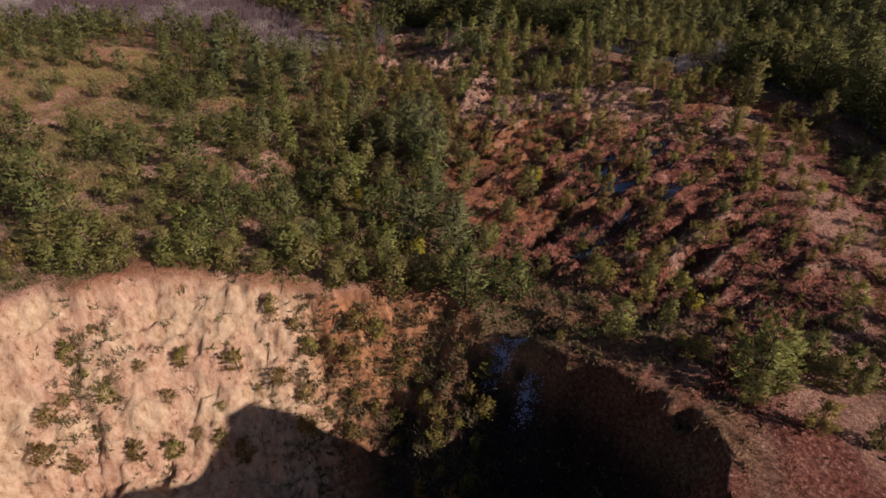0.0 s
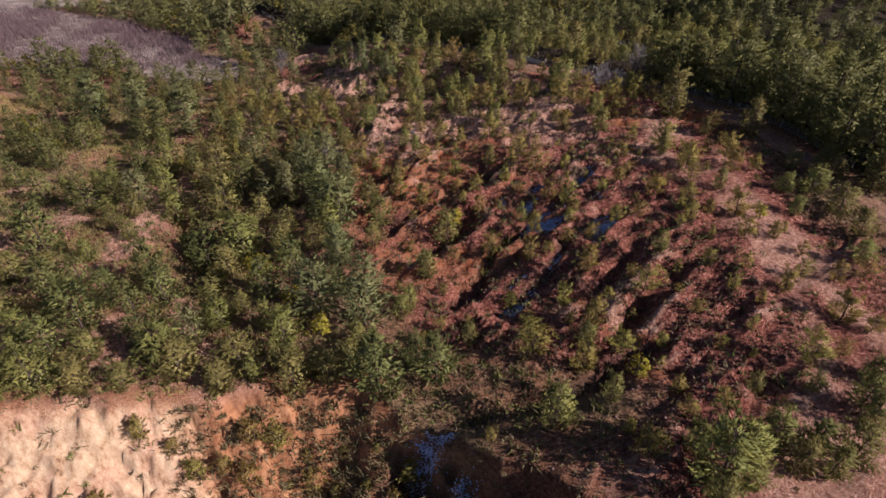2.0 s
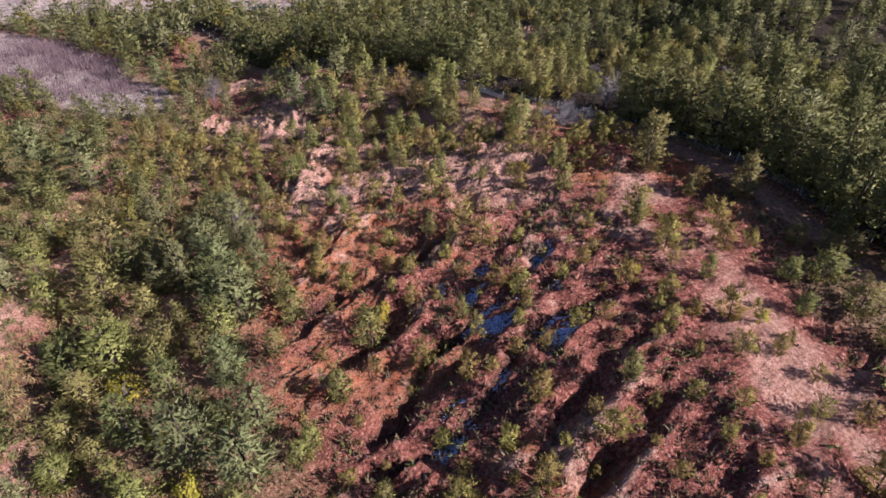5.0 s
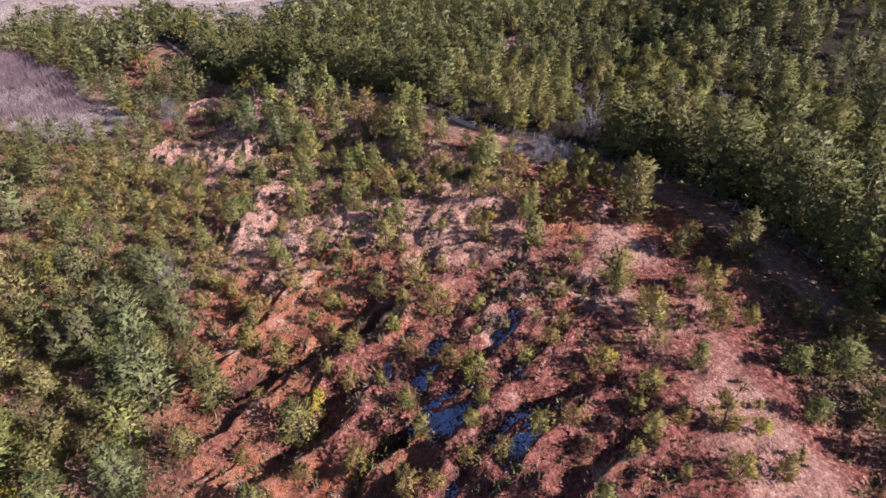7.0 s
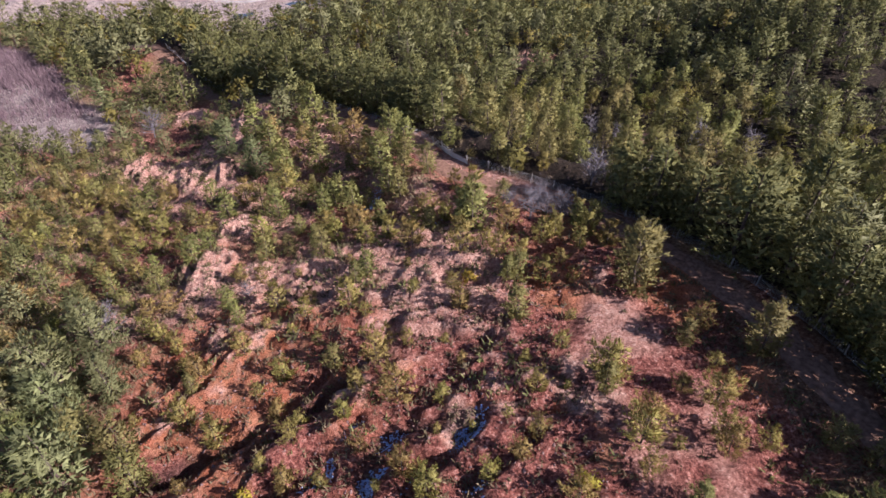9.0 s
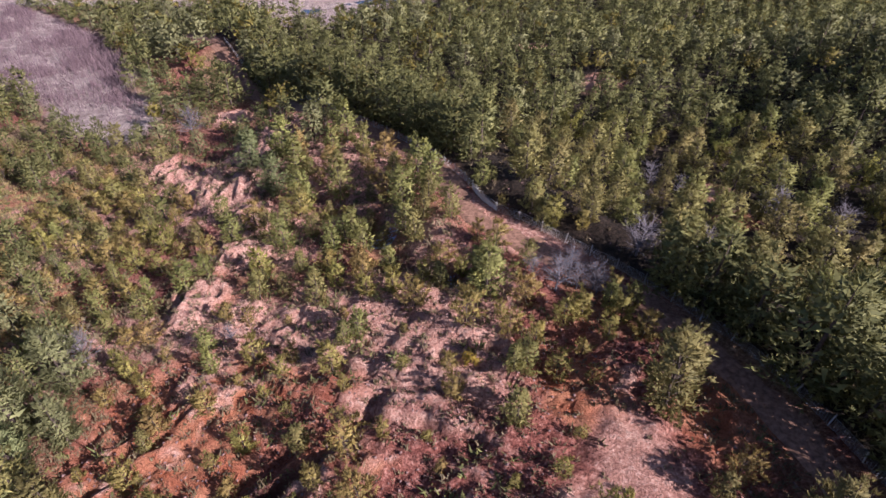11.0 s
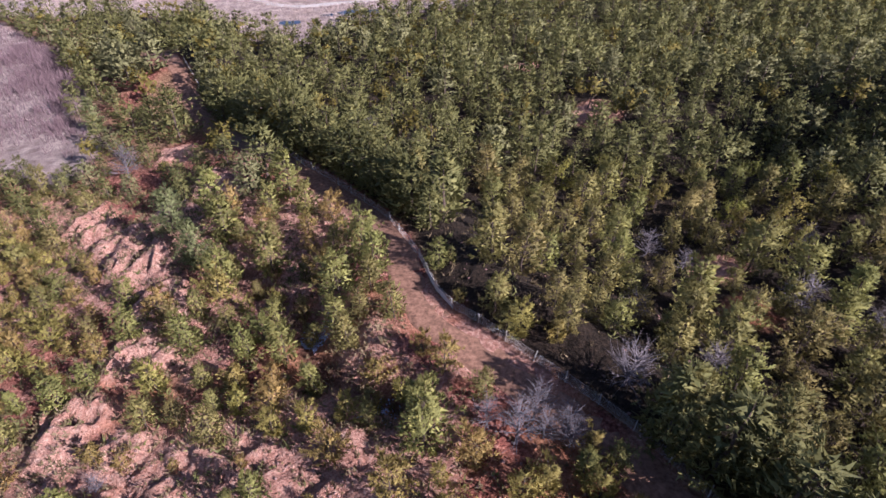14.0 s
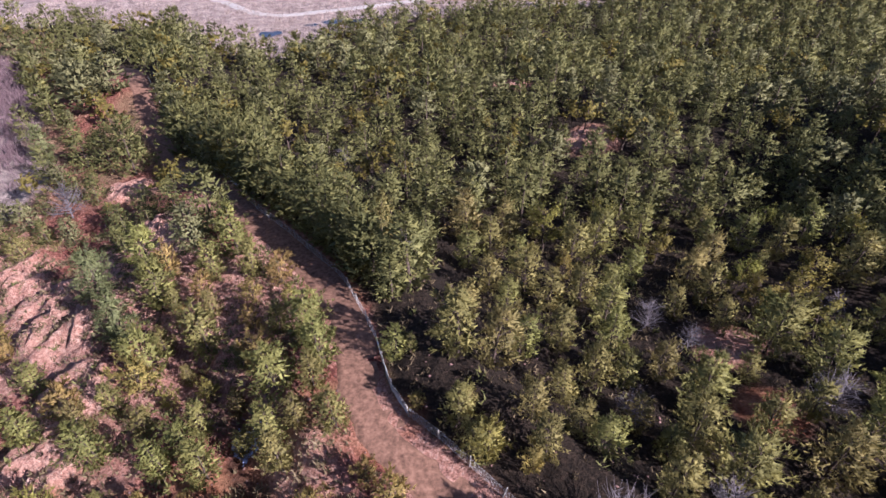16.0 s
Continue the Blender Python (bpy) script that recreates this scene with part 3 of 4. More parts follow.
def heart(rs, height, reach, low, peak, share, n):
    """The close inner foliage of a crown: sprays behind the outer shoots. Returns verts, triangles."""
    h = low + (0.93 - low) * rs.uniform(0, 1, n) ** 1.15
    r = share * reach * outline(h, low, peak) * rs.uniform(0.35, 1.1, n)
    a = rs.uniform(0, 2 * math.pi, n)
    c = np.stack([np.cos(a) * r, np.sin(a) * r, h * height], 1)
    way = np.stack([np.cos(a), np.sin(a), np.full(n, 0.5)], 1)
    return needles(rs, c, way, 0.075 * height, 0.018 * height, 0.6)


def pine(seed, height, reach, boughs, tufts, low=0.12, peak=0.75, tilt=(-0.05, 0.55), tuft=0.4, whorls=0, wide=0.045, limbs=True, each=1, core=0.62, inner=160):
    """Verts and triangles of wood and needles of one pine. low: where the boughs begin; peak: how full the top stays."""
    rs = np.random.default_rng(seed)
    p, r, trunk = stem(rs, height * 0.97, 0.018 * height + 0.02)
    h = low + (1 - low) * rs.beta(1.0, 1.35, boughs)
    if whorls:
        h = np.round(h * whorls) / whorls + rs.normal(0, 0.008, boughs)
    h = np.clip(h, low, 0.985)
    a = rs.uniform(0, 2 * math.pi, boughs) + 0.35 * np.sin(h * 9)
    lop = 1 + 0.22 * np.sin(a + rs.uniform(0, 6)) + 0.15 * np.sin(2 * a + rs.uniform(0, 6))
    full = outline(h, low, peak)
    ln = reach * (full + 0.05) * rs.uniform(0.65, 1.15, boughs) * lop
    rise = tilt[0] + (tilt[1] - tilt[0]) * h + rs.normal(0, 0.12, boughs)
    start = np.stack([np.interp(h * height, p[:, 2], p[:, 0]), np.interp(h * height, p[:, 2], p[:, 1]), h * height], 1)
    out = np.stack([np.cos(a), np.sin(a), rise], 1)
    out /= np.linalg.norm(out, axis=1)[:, None]
    end = start + out * ln[:, None] + np.array([0, 0, 0.12]) * ln[:, None]
    wood = joined([trunk, rods(start[::2], end[::2], 0.002 * height + 0.008 * ln[::2], 0.006, 3)]) if limbs else trunk
    # short shoots: small brushes of needles in clusters along every bough
    at = rs.uniform(0.12, 1.08, (boughs, tufts)) ** 0.6
    side = np.cross(out, np.array([0, 0, 1.0]))
    side /= np.linalg.norm(side, axis=1)[:, None] + 1e-9
    off = rs.normal(0, 0.16, (boughs, tufts)) * ln[:, None] * (1.15 - 0.65 * at)
    c = start[:, None] + (end - start)[:, None] * at[..., None] + side[:, None] * off[..., None]
    c[..., 2] += rs.uniform(-0.04, 0.2, (boughs, tufts)) * height * 0.09
    way = out[:, None] * 0.9 + side[:, None] * np.sign(off)[..., None] * 0.35 + np.array([0, 0, 0.7])
    c, way = c.reshape(-1, 3), way.reshape(-1, 3)
    k = 0.6 + 0.06 * height
    n = len(c) * each
    green = needles(rs, np.repeat(c, each, 0) + rs.normal(0, 0.035 * k, (n, 3)), np.repeat(way, each, 0), tuft * k, wide * k, 0.6)
    return wood, joined([green, heart(rs, height, reach, low, peak, core, inner)])


def broadleaf(seed, height, reach, limbs, leaves, size=0.22):
    rs = np.random.default_rng(seed)
    p, r, trunk = stem(rs, height * 0.75, 0.016 * height + 0.02, 0.06)
    h = rs.uniform(0.2, 1, limbs)
    a = rs.uniform(0, 2 * math.pi, limbs)
    start = np.stack([np.interp(h * height * 0.75, p[:, 2], p[:, 0]), np.interp(h * height * 0.75, p[:, 2], p[:, 1]), h * height * 0.75], 1)
    ln = reach * rs.uniform(0.5, 1.1, limbs) * (1.1 - 0.55 * h)
    out = np.stack([np.cos(a), np.sin(a), 0.35 + 0.9 * h + rs.normal(0, 0.15, limbs)], 1)
    out /= np.linalg.norm(out, axis=1)[:, None]
    end = start + out * ln[:, None]
    tw = rs.integers(0, limbs, limbs * 4)
    ts = start[tw] + (end - start)[tw] * rs.uniform(0.35, 1.0, (len(tw), 1))
    te = ts + (out[tw] + rs.normal(0, 0.6, (len(tw), 3))) * reach * 0.24
    wood = joined([trunk, rods(start, end, 0.004 * height + 0.01 * ln, 0.012, 3), rods(ts, te, 0.012, 0.004, 3)])
    pick = rs.integers(0, len(tw), leaves)
    c = ts[pick] + (te - ts)[pick] * rs.uniform(0.2, 1.15, (leaves, 1)) + rs.normal(0, 0.13, (leaves, 3))
    green = blades(rs, c, rs.normal(0, 1, (leaves, 3)) + np.array([0, 0, 0.2]), size, size * 0.75, 0.4) if leaves else None
    return wood, green


def variant(name, wood, green, wood_mat, green_mat):
    parts = [("trunk", mesh_from(name + "_trunk", wood[0], [(wood[1], 0)], [wood_mat]))]
    if green is not None:
        f, nv = rounded(green[0], green[1], green[0][:, 2].max())
        parts.append(("crown", mesh_from(name + "_crown", green[0], [(f, 0)], [green_mat], nv)))
    return parts


# each kind: name, label, category, height as modelled, variants
KINDS = {
    "pine": ("pine_tree", "olive-green pine with upswept shaggy boughs on red earth", "tree", 7.0,
             [variant("pine", *pine(100 + k, 7.0, (2.7, 2.9, 2.4, 2.8, 2.3)[k], 60, 8, (0.05, 0.06, 0.04, 0.05, 0.07)[k], (0.75, 0.65, 0.85, 0.7, 0.9)[k], (0.0, 0.8), 0.35, wide=0.033, each=8, core=0.72, inner=330), BARK, NEEDLE_OPEN) for k in range(5)]),
    "young": ("young_pine", "bushy young pine growing on bare eroded soil", "tree", 2.8,
              [variant("young", *pine(200 + k, 2.8, (1.45, 1.3, 1.6, 1.4)[k], 38, 7, 0.03, (0.5, 0.65, 0.45, 0.6)[k], (0.25, 1.1), 0.36, wide=0.034, each=7, core=0.6, inner=190), BARK, NEEDLE_YOUNG) for k in range(4)]),
    "white": ("white_pine", "tall grey-green pine with layered horizontal boughs", "tree", 10.0,
              [variant("white", *pine(300 + k, 10.0, (3.3, 3.0, 3.2)[k], 110, 11, 0.06, (0.7, 0.9, 0.8)[k], (-0.12, 0.4), 0.4, 12, 0.04, each=5, core=0.45), BARK, NEEDLE_BLUE) for k in range(3)]),
    "leafy": ("broadleaf_tree", "small broadleaf tree with olive-yellow autumn leaves", "tree", 7.0,
              [variant("leafy", *broadleaf(400 + k, 7.0, 2.7, 26, 1300, 0.26), BARK, LEAF) for k in range(3)]),
    "yellow": ("yellow_shrub", "small shrub with bright yellow autumn leaves", "shrub", 2.6,
               [variant("yellow", *broadleaf(500 + k, 2.6, 1.3, 18, 650, 0.2), TWIG, LEAF_YELLOW) for k in range(2)]),
    "bare": ("bare_shrub", "leafless grey shrub with a haze of fine twigs", "shrub", 4.0,
             [variant("bare", *broadleaf(600 + k, 4.0, 2.0, 60, 0), TWIG, None) for k in range(2)]),
}


def plant(kind, x, y, h, group="", broad=1.0):
    kind = "pine" if kind == "young" and h > 3.3 else kind
    h = min(h, 8.6) if kind == "pine" else h
    name, label, category, tall, variants = KINDS[kind]
    parts = variants[int(rng.integers(len(variants)))]
    root = new(name)
    root.empty_display_size = 0.3
    s = h / tall * {"young": 1.1, "pine": 0.88, "white": 0.88}.get(kind, 1.0)
    wide = s * rng.uniform(0.92, 1.2) * broad
    root.matrix_world = pose(x, y, float(ground_at(x, y)) - 0.08, rng.normal(0, 2.5), rng.normal(0, 2.5), rng.uniform(0, 360)) @ Matrix.Diagonal((wide, wide, s, 1))
    for n, me in parts:
        part(n, me, root)
    return tagged(root, label, category, group)


# trees that can be told apart: x, y, height
YOUNG = [(44.7, 78.1, 3.3), (46.3, 73.3, 2.8), (51.3, 71.6, 2.4), (46.4, 61.6, 3.2), (45.4, 57.9, 2.0), (39.8, 68.8, 2.5), (29.4, 71.9, 2.9), (24.2, 68.0, 2.4), (18.3, 67.3, 3.1),
         (22.2, 63.4, 2.6), (27.3, 64.6, 2.0), (35.3, 57.8, 3.5), (32.4, 53.9, 3.0), (24.3, 56.1, 2.4), (26.4, 51.9, 2.9), (28.0, 48.2, 2.3), (23.6, 47.1, 3.3), (39.3, 90.9, 3.6),
         (34.3, 89.1, 2.6), (24.0, 95.5, 3.7), (25.9, 84.8, 2.9), (33.3, 64.8, 2.0), (48.5, 57.3, 1.7), (50.1, 54.4, 1.4), (50.8, 50.0, 2.0), (48.4, 45.5, 3.2), (42.3, 41.2, 3.0)]
YOUNG_MORE = [(6.3, 59.6, 3.9), (8.8, 54.2, 2.1), (13.5, 54.4, 3.7), (19.5, 52.6, 2.4), (16.9, 86.3, 2.5), (8.4, 88.1, 2.6), (11.1, 80.9, 2.8), (10.6, 100.0, 2.1), (35.6, 49.4, 1.5),
              (41.9, 58.7, 1.2), (29.6, 69.4, 1.8), (54.0, 49.9, 2.8), (54.2, 81.9, 2.3), (52.4, 80.3, 3.5), (44.3, 76.8, 4.3), (45.3, 71.9, 3.1), (40.3, 91.2, 4.4), (25.2, 96.6, 4.1),
              (23.4, 92.6, 3.3), (10.0, 96.6, 3.7), (7.9, 86.5, 3.4), (27.6, 80.8, 3.1), (18.9, 104.7, 3.5), (12.3, 107.2, 3.3), (35.3, 96.1, 3.3), (51.2, 70.4, 2.6), (52.4, 74.5, 2.8)]
YOUNG_LOW = [(22.7, 120.9, 3.4), (13.7, 118.8, 3.3), (47.7, 109.9, 2.4), (39.3, 114.8, 1.3), (12.9, 40.4, 1.4), (24.7, 35.5, 2.7), (31.5, 27.5, 3.2), (30.7, 31.7, 4.0), (42.9, 114.1, 3.5),
             (44.6, 111.1, 3.1), (-3.3, 66.6, 3.6), (1.0, 55.6, 3.8), (0.3, 52.3, 4.0), (36.5, 102.7, 4.7), (12.6, 116.8, 4.2), (13.0, 124.6, 4.2)]
YELLOW = [(14.7, 73.7, 2.9), (27.9, 44.7, 2.3), (-2.7, 57.4, 2.9), (-10.8, 69.1, 3.1), (-6.4, 62.7, 3.1), (48.8, 60.4, 1.8), (40.5, 69.6, 1.8), (35.7, 92.4, 1.8)]
PINES = [(4.5, 78.1, 6.3), (-9.7, 87.9, 9.2), (-2.2, 74.2, 8.1), (3.5, 71.8, 4.4), (-21.3, 96.5, 9.4), (-17.9, 85.0, 8.8), (-13.9, 74.2, 8.2), (-28.1, 92.1, 7.2), (-8.2, 74.9, 6.4),
         (-6.7, 56.8, 5.9), (-10.8, 54.0, 6.6), (-18.3, 54.2, 7.9), (-7.0, 53.4, 4.5), (-16.4, 66.6, 5.4), (-16.0, 62.0, 4.4), (7.4, 60.7, 4.2), (-35.9, 91.8, 6.4), (-32.5, 82.4, 4.4),
         (10.4, 129.9, 7.7), (18.1, 123.6, 7.9), (13.7, 121.2, 7.1), (21.3, 114.7, 5.5), (27.3, 117.3, 6.5), (37.0, 102.6, 5.1), (29.5, 110.7, 5.4), (50.6, 87.3, 9.2), (57.9, 78.3, 7.0)]
PINES_MORE = [(58.1, 64.7, 6.5), (58.5, 60.2, 7.1), (58.4, 56.4, 6.9), (53.6, 61.1, 4.5), (65.1, 63.4, 7.7), (64.6, 70.7, 5.3), (55.2, 52.3, 5.0), (3.6, 80.5, 6.3), (19.9, 110.7, 4.9),
              (28.6, 123.1, 7.1), (30.6, 117.1, 4.9), (30.2, 113.5, 4.2), (28.0, 112.8, 5.1), (20.9, 112.5, 4.3), (3.1, 119.4, 4.8), (11.1, 113.9, 5.2), (19.8, 132.8, 6.0), (15.3, 133.1, 5.9),
              (6.7, 113.5, 4.8), (18.9, 41.0, 5.6), (28.7, 32.2, 8.5), (28.2, 35.2, 4.1), (-5.3, 52.9, 4.7), (-16.4, 52.5, 7.4), (-28.0, 50.5, 6.8), (-36.7, 51.6, 5.1), (-44.6, 50.8, 7.0), (-41.0, 51.3, 6.9)]
PINES_RIM = [(-43, 47.6, 4.6), (-39.5, 47.4, 5.2), (-36, 48.4, 4.2), (-31, 49.3, 5.0), (-24.5, 50.4, 5.4), (-21, 50.8, 4.3), (-12.5, 51.6, 5.0), (-9, 51.6, 4.4), (-3, 51.8, 4.6), (1.5, 50.6, 4.2),
             (43.5, 36.5, 4.6), (46.5, 34.0, 5.4), (49.0, 37.5, 5.2), (52.0, 34.5, 6.0)]
WHITE = [(-3.1, 93.3, 9.5), (-41.2, 124.4, 13.0), (-30.3, 118.6, 12.0), (-51.8, 130.4, 13.0), (-4.6, 88.2, 11.0), (3.5, 130.4, 7.2), (-10.2, 90.0, 8.9), (8.3, 125.3, 7.5), (-33.5, 173.2, 8.4)]
BARE = [(-3.3, 96.5, 5.6), (45.2, 102.6, 4.4), (47.5, 101.2, 3.7), (11.6, 98.2, 2.2), (-17.1, 154.2, 6.8), (56.0, 116.2, 3.8), (72.5, 119.3, 3.9), (35.6, 139.8, 3.0), (19.4, 150.8, 3.5), (21.9, 168.5, 3.7)]
PINES_HILL = [(-45.1, 71.0, 6.8), (-39.9, 70.4, 6.4), (-38.0, 62.9, 5.7), (-35.6, 70.0, 6.1), (-45.2, 65.7, 5.2), (-42.6, 56.9, 4.8), (-37.5, 58.2, 4.2), (-31.1, 61.1, 4.0),
          (-32.9, 58.0, 5.2), (-32.7, 52.5, 4.7), (-25.5, 55.2, 4.9), (-25.9, 52.8, 4.1), (-12.4, 50.6, 5.6), (-5.2, 50.4, 6.4), (2.9, 53.0, 4.4), (-1.5, 50.3, 5.1), (-53.8, 69.0, 5.3),
          (-62.8, 87.9, 4.4), (-56.0, 89.3, 4.4), (-45.3, 84.4, 4.3), (-41.9, 91.6, 5.4)]
PINES_SPUR = [(-26.1, 87.5, 6.5), (-23.7, 95.4, 6.8), (-20.6, 89.9, 6.6), (-14.7, 78.1, 6.2), (-14.9, 69.3, 6.3), (-0.3, 82.3, 6.7), (-8.2, 72.2, 6.0), (-14.1, 61.1, 5.3),
          (-12.0, 63.0, 4.2), (-8.5, 59.1, 5.2), (-22.2, 78.6, 5.0), (-30.7, 85.8, 5.2), (-38.6, 94.3, 5.5), (-35.0, 86.4, 4.6), (-33.6, 75.3, 4.1), (-29.7, 79.6, 4.2), (9.8, 65.2, 5.0),
          (-4.2, 73.2, 4.9)]
PINES_EDGE = [(42.5, 113.4, 4.1), (43.4, 111.3, 3.4), (47.9, 114.0, 4.1), (48.6, 110.7, 4.0), (51.4, 113.5, 3.6), (53.1, 112.2, 4.0), (50.8, 117.4, 3.8), (56.6, 120.4, 4.1),
          (53.8, 120.0, 5.2), (56.5, 115.6, 3.7), (59.9, 113.7, 6.0), (62.1, 110.6, 6.7), (57.0, 108.9, 5.2), (55.9, 103.4, 3.7), (63.9, 121.3, 3.6), (36.9, 119.9, 3.6),
          (38.2, 120.2, 2.2), (42.2, 119.9, 7.7), (45.3, 119.9, 6.4), (47.6, 122.0, 4.9), (51.5, 124.1, 5.6), (56.6, 125.2, 5.2), (60.3, 121.9, 4.5), (70.6, 117.3, 4.4),
          (74.8, 122.4, 6.3), (72.3, 128.7, 5.3), (65.6, 105.2, 4.9), (73.8, 115.0, 6.0), (58.2, 113.2, 3.7)]
PINES_LOW = [(30.7, 119.7, 7.1), (33.4, 113.0, 5.1), (23.5, 110.4, 5.1), (27.2, 106.7, 4.9), (37.2, 100.3, 7.4), (13.7, 111.9, 5.9), (19.8, 101.7, 4.7), (13.0, 103.6, 4.3),
          (5.2, 108.4, 3.5), (-7.4, 119.6, 4.5), (-6.9, 109.0, 3.7), (-6.3, 121.6, 4.5), (17.6, 127.2, 4.2), (12.7, 128.8, 3.6), (17.1, 120.9, 3.5), (25.2, 124.8, 4.7),
          (-0.2, 103.0, 4.2), (3.6, 105.9, 4.8), (-5.5, 103.4, 4.3), (-1.1, 106.2, 3.6), (-12.0, 116.3, 4.5), (-19.6, 123.6, 4.7), (-17.6, 128.8, 4.9), (-15.7, 133.5, 5.0),
          (-25.5, 135.2, 5.9), (-24.9, 143.6, 4.5), (-34.4, 143.6, 4.5), (58.9, 70.1, 4.7), (60.9, 68.1, 5.0), (63.0, 67.2, 5.5), (54.9, 65.3, 5.1), (52.0, 90.9, 7.3)]
YOUNG_BARE = [(8.7, 116.2, 3.2), (39.3, 86.5, 4.8), (49.1, 99.8, 2.7), (24.2, 81.6, 2.3), (21.9, 85.9, 3.9), (12.6, 89.5, 2.5), (39.1, 78.1, 2.3), (38.3, 74.5, 1.6), (44.9, 69.6, 1.9),
          (42.5, 65.9, 2.2), (47.2, 66.9, 3.6), (27.7, 74.0, 2.7), (23.0, 79.7, 2.1), (18.7, 78.2, 2.2), (18.2, 75.1, 2.2), (23.3, 71.1, 3.5), (13.5, 71.8, 5.8), (16.5, 82.8, 2.2),
          (8.0, 83.3, 3.0), (41.0, 62.1, 1.9), (28.2, 67.0, 1.5), (27.7, 58.8, 2.7), (30.3, 51.8, 1.3), (45.0, 49.6, 2.5), (24.2, 41.9, 4.0)]
YOUNG_SHELF = [(2.4, 98.7, 2.5), (11.4, 93.8, 3.5), (30.3, 99.4, 2.8), (18.7, 92.6, 2.1), (15.6, 94.3, 2.7), (42.9, 91.0, 2.5), (4.8, 92.6, 2.4), (5.8, 95.9, 1.5), (27.8, 102.2, 2.5),
          (38.5, 97.6, 1.8), (30.6, 103.2, 2.5), (23.4, 107.0, 2.6), (19.9, 107.5, 2.6), (24.8, 49.5, 3.6), (19.3, 50.1, 3.0), (27.3, 30.4, 4.4), (35.8, 26.0, 3.8), (4.3, 36.2, 3.8),
          (-1.8, 32.9, 2.1), (1.4, 30.8, 2.8)]
WHITE_MORE = [(-8.7, 86.2, 8.9), (-11.4, 86.3, 7.3), (-3.1, 85.0, 8.8), (0.0, 87.5, 7.2), (-0.8, 69.1, 7.7)]
BARE_EDGE = [(52.5, 105.5, 5.1), (60.6, 108.5, 4.2), (72.8, 118.3, 5.0)]
PINES_SHELF = [(34.6, 34.5, 4.8), (37.3, 33.6, 4.8), (39.6, 32.3, 5.4), (42.8, 34.7, 4.5), (37.1, 31.4, 4.6), (35.1, 32.4, 4.3), (36.3, 40.0, 2.9), (40.6, 38.6, 2.9), (46.3, 38.9, 3.5)]
LEAFY = [(91.3, 112.4, 6.1), (93.2, 121.0, 5.7), (89.8, 105.8, 5.8), (81.2, 111.0, 3.6), (86.6, 125.5, 5.9), (76.4, 100.4, 4.6), (76.1, 127.4, 6.3), (75.8, 132.5, 5.9), (72.2, 131.7, 5.9)]
YOUNG_VERGE = [(48.2, 97.8, 3.8), (50.6, 98.9, 3.5), (45.7, 96.9, 2.9), (44.1, 96.5, 2.4), (49.1, 96.5, 2.9), (50.8, 94.9, 2.9), (39.2, 95.0, 2.4), (41.4, 94.4, 2.4), (47.7, 94.6, 2.4)]
BARE_VERGE = [(43.7, 100.3, 4.3), (45.8, 101.0, 3.3), (41.8, 101.5, 3.3), (47.7, 100.4, 3.1)]
taken = []
for kind, spots, group in (("young", YOUNG + YOUNG_MORE + YOUNG_LOW + YOUNG_BARE + YOUNG_SHELF + YOUNG_VERGE, "young pines on the bare ground"), ("yellow", YELLOW, "yellow shrubs"), ("pine", PINES + PINES_MORE + PINES_RIM + PINES_HILL + PINES_SPUR + PINES_LOW + PINES_SHELF, "pines on the plateau"),
                           ("pine", PINES_EDGE, "pines beside the track"), ("white", WHITE + WHITE_MORE, "white pines"), ("bare", BARE + BARE_EDGE + BARE_VERGE, "bare shrubs"), ("leafy", LEAFY, "broadleaf trees in the woods")):
    for x, y, h in spots:
        spreading, bushy = x < -10 and y < 75, x > 52 and y < 72
        plant(kind, x, y, h * (1.15 if group == "pines beside the track" else 0.85 if spreading else 0.62 if bushy else 1.0), group, 1.5 if spreading or bushy else 1.0)
        taken.append((x, y, h * 0.33))


# ---- woods ----
def scatter(n, box, keep, apart):
    """Up to n spots in a box where keep(x, y) exceeds a random draw, no closer than apart to one another or to the trees that stand."""
    x = rng.uniform(box[0], box[1], n)
    y = rng.uniform(box[2], box[3], n)
    ok = keep(x, y) > rng.uniform(0, 1, n)
    x, y = x[ok], y[ok]
    cells, out = {}, []
    for tx, ty, tr in taken:
        cells.setdefault((int(tx // 4), int(ty // 4)), []).append((tx, ty, tr))
    for px, py in zip(x, y):
        i, j = int(px // 4), int(py // 4)
        if all((px - qx) ** 2 + (py - qy) ** 2 > (apart * 0.5 + qr) ** 2 for a in (-1, 0, 1) for b in (-1, 0, 1) for qx, qy, qr in cells.get((i + a, j + b), ())):
            cells.setdefault((i, j), []).append((px, py, apart * 0.5))
            out.append((px, py))
    return out


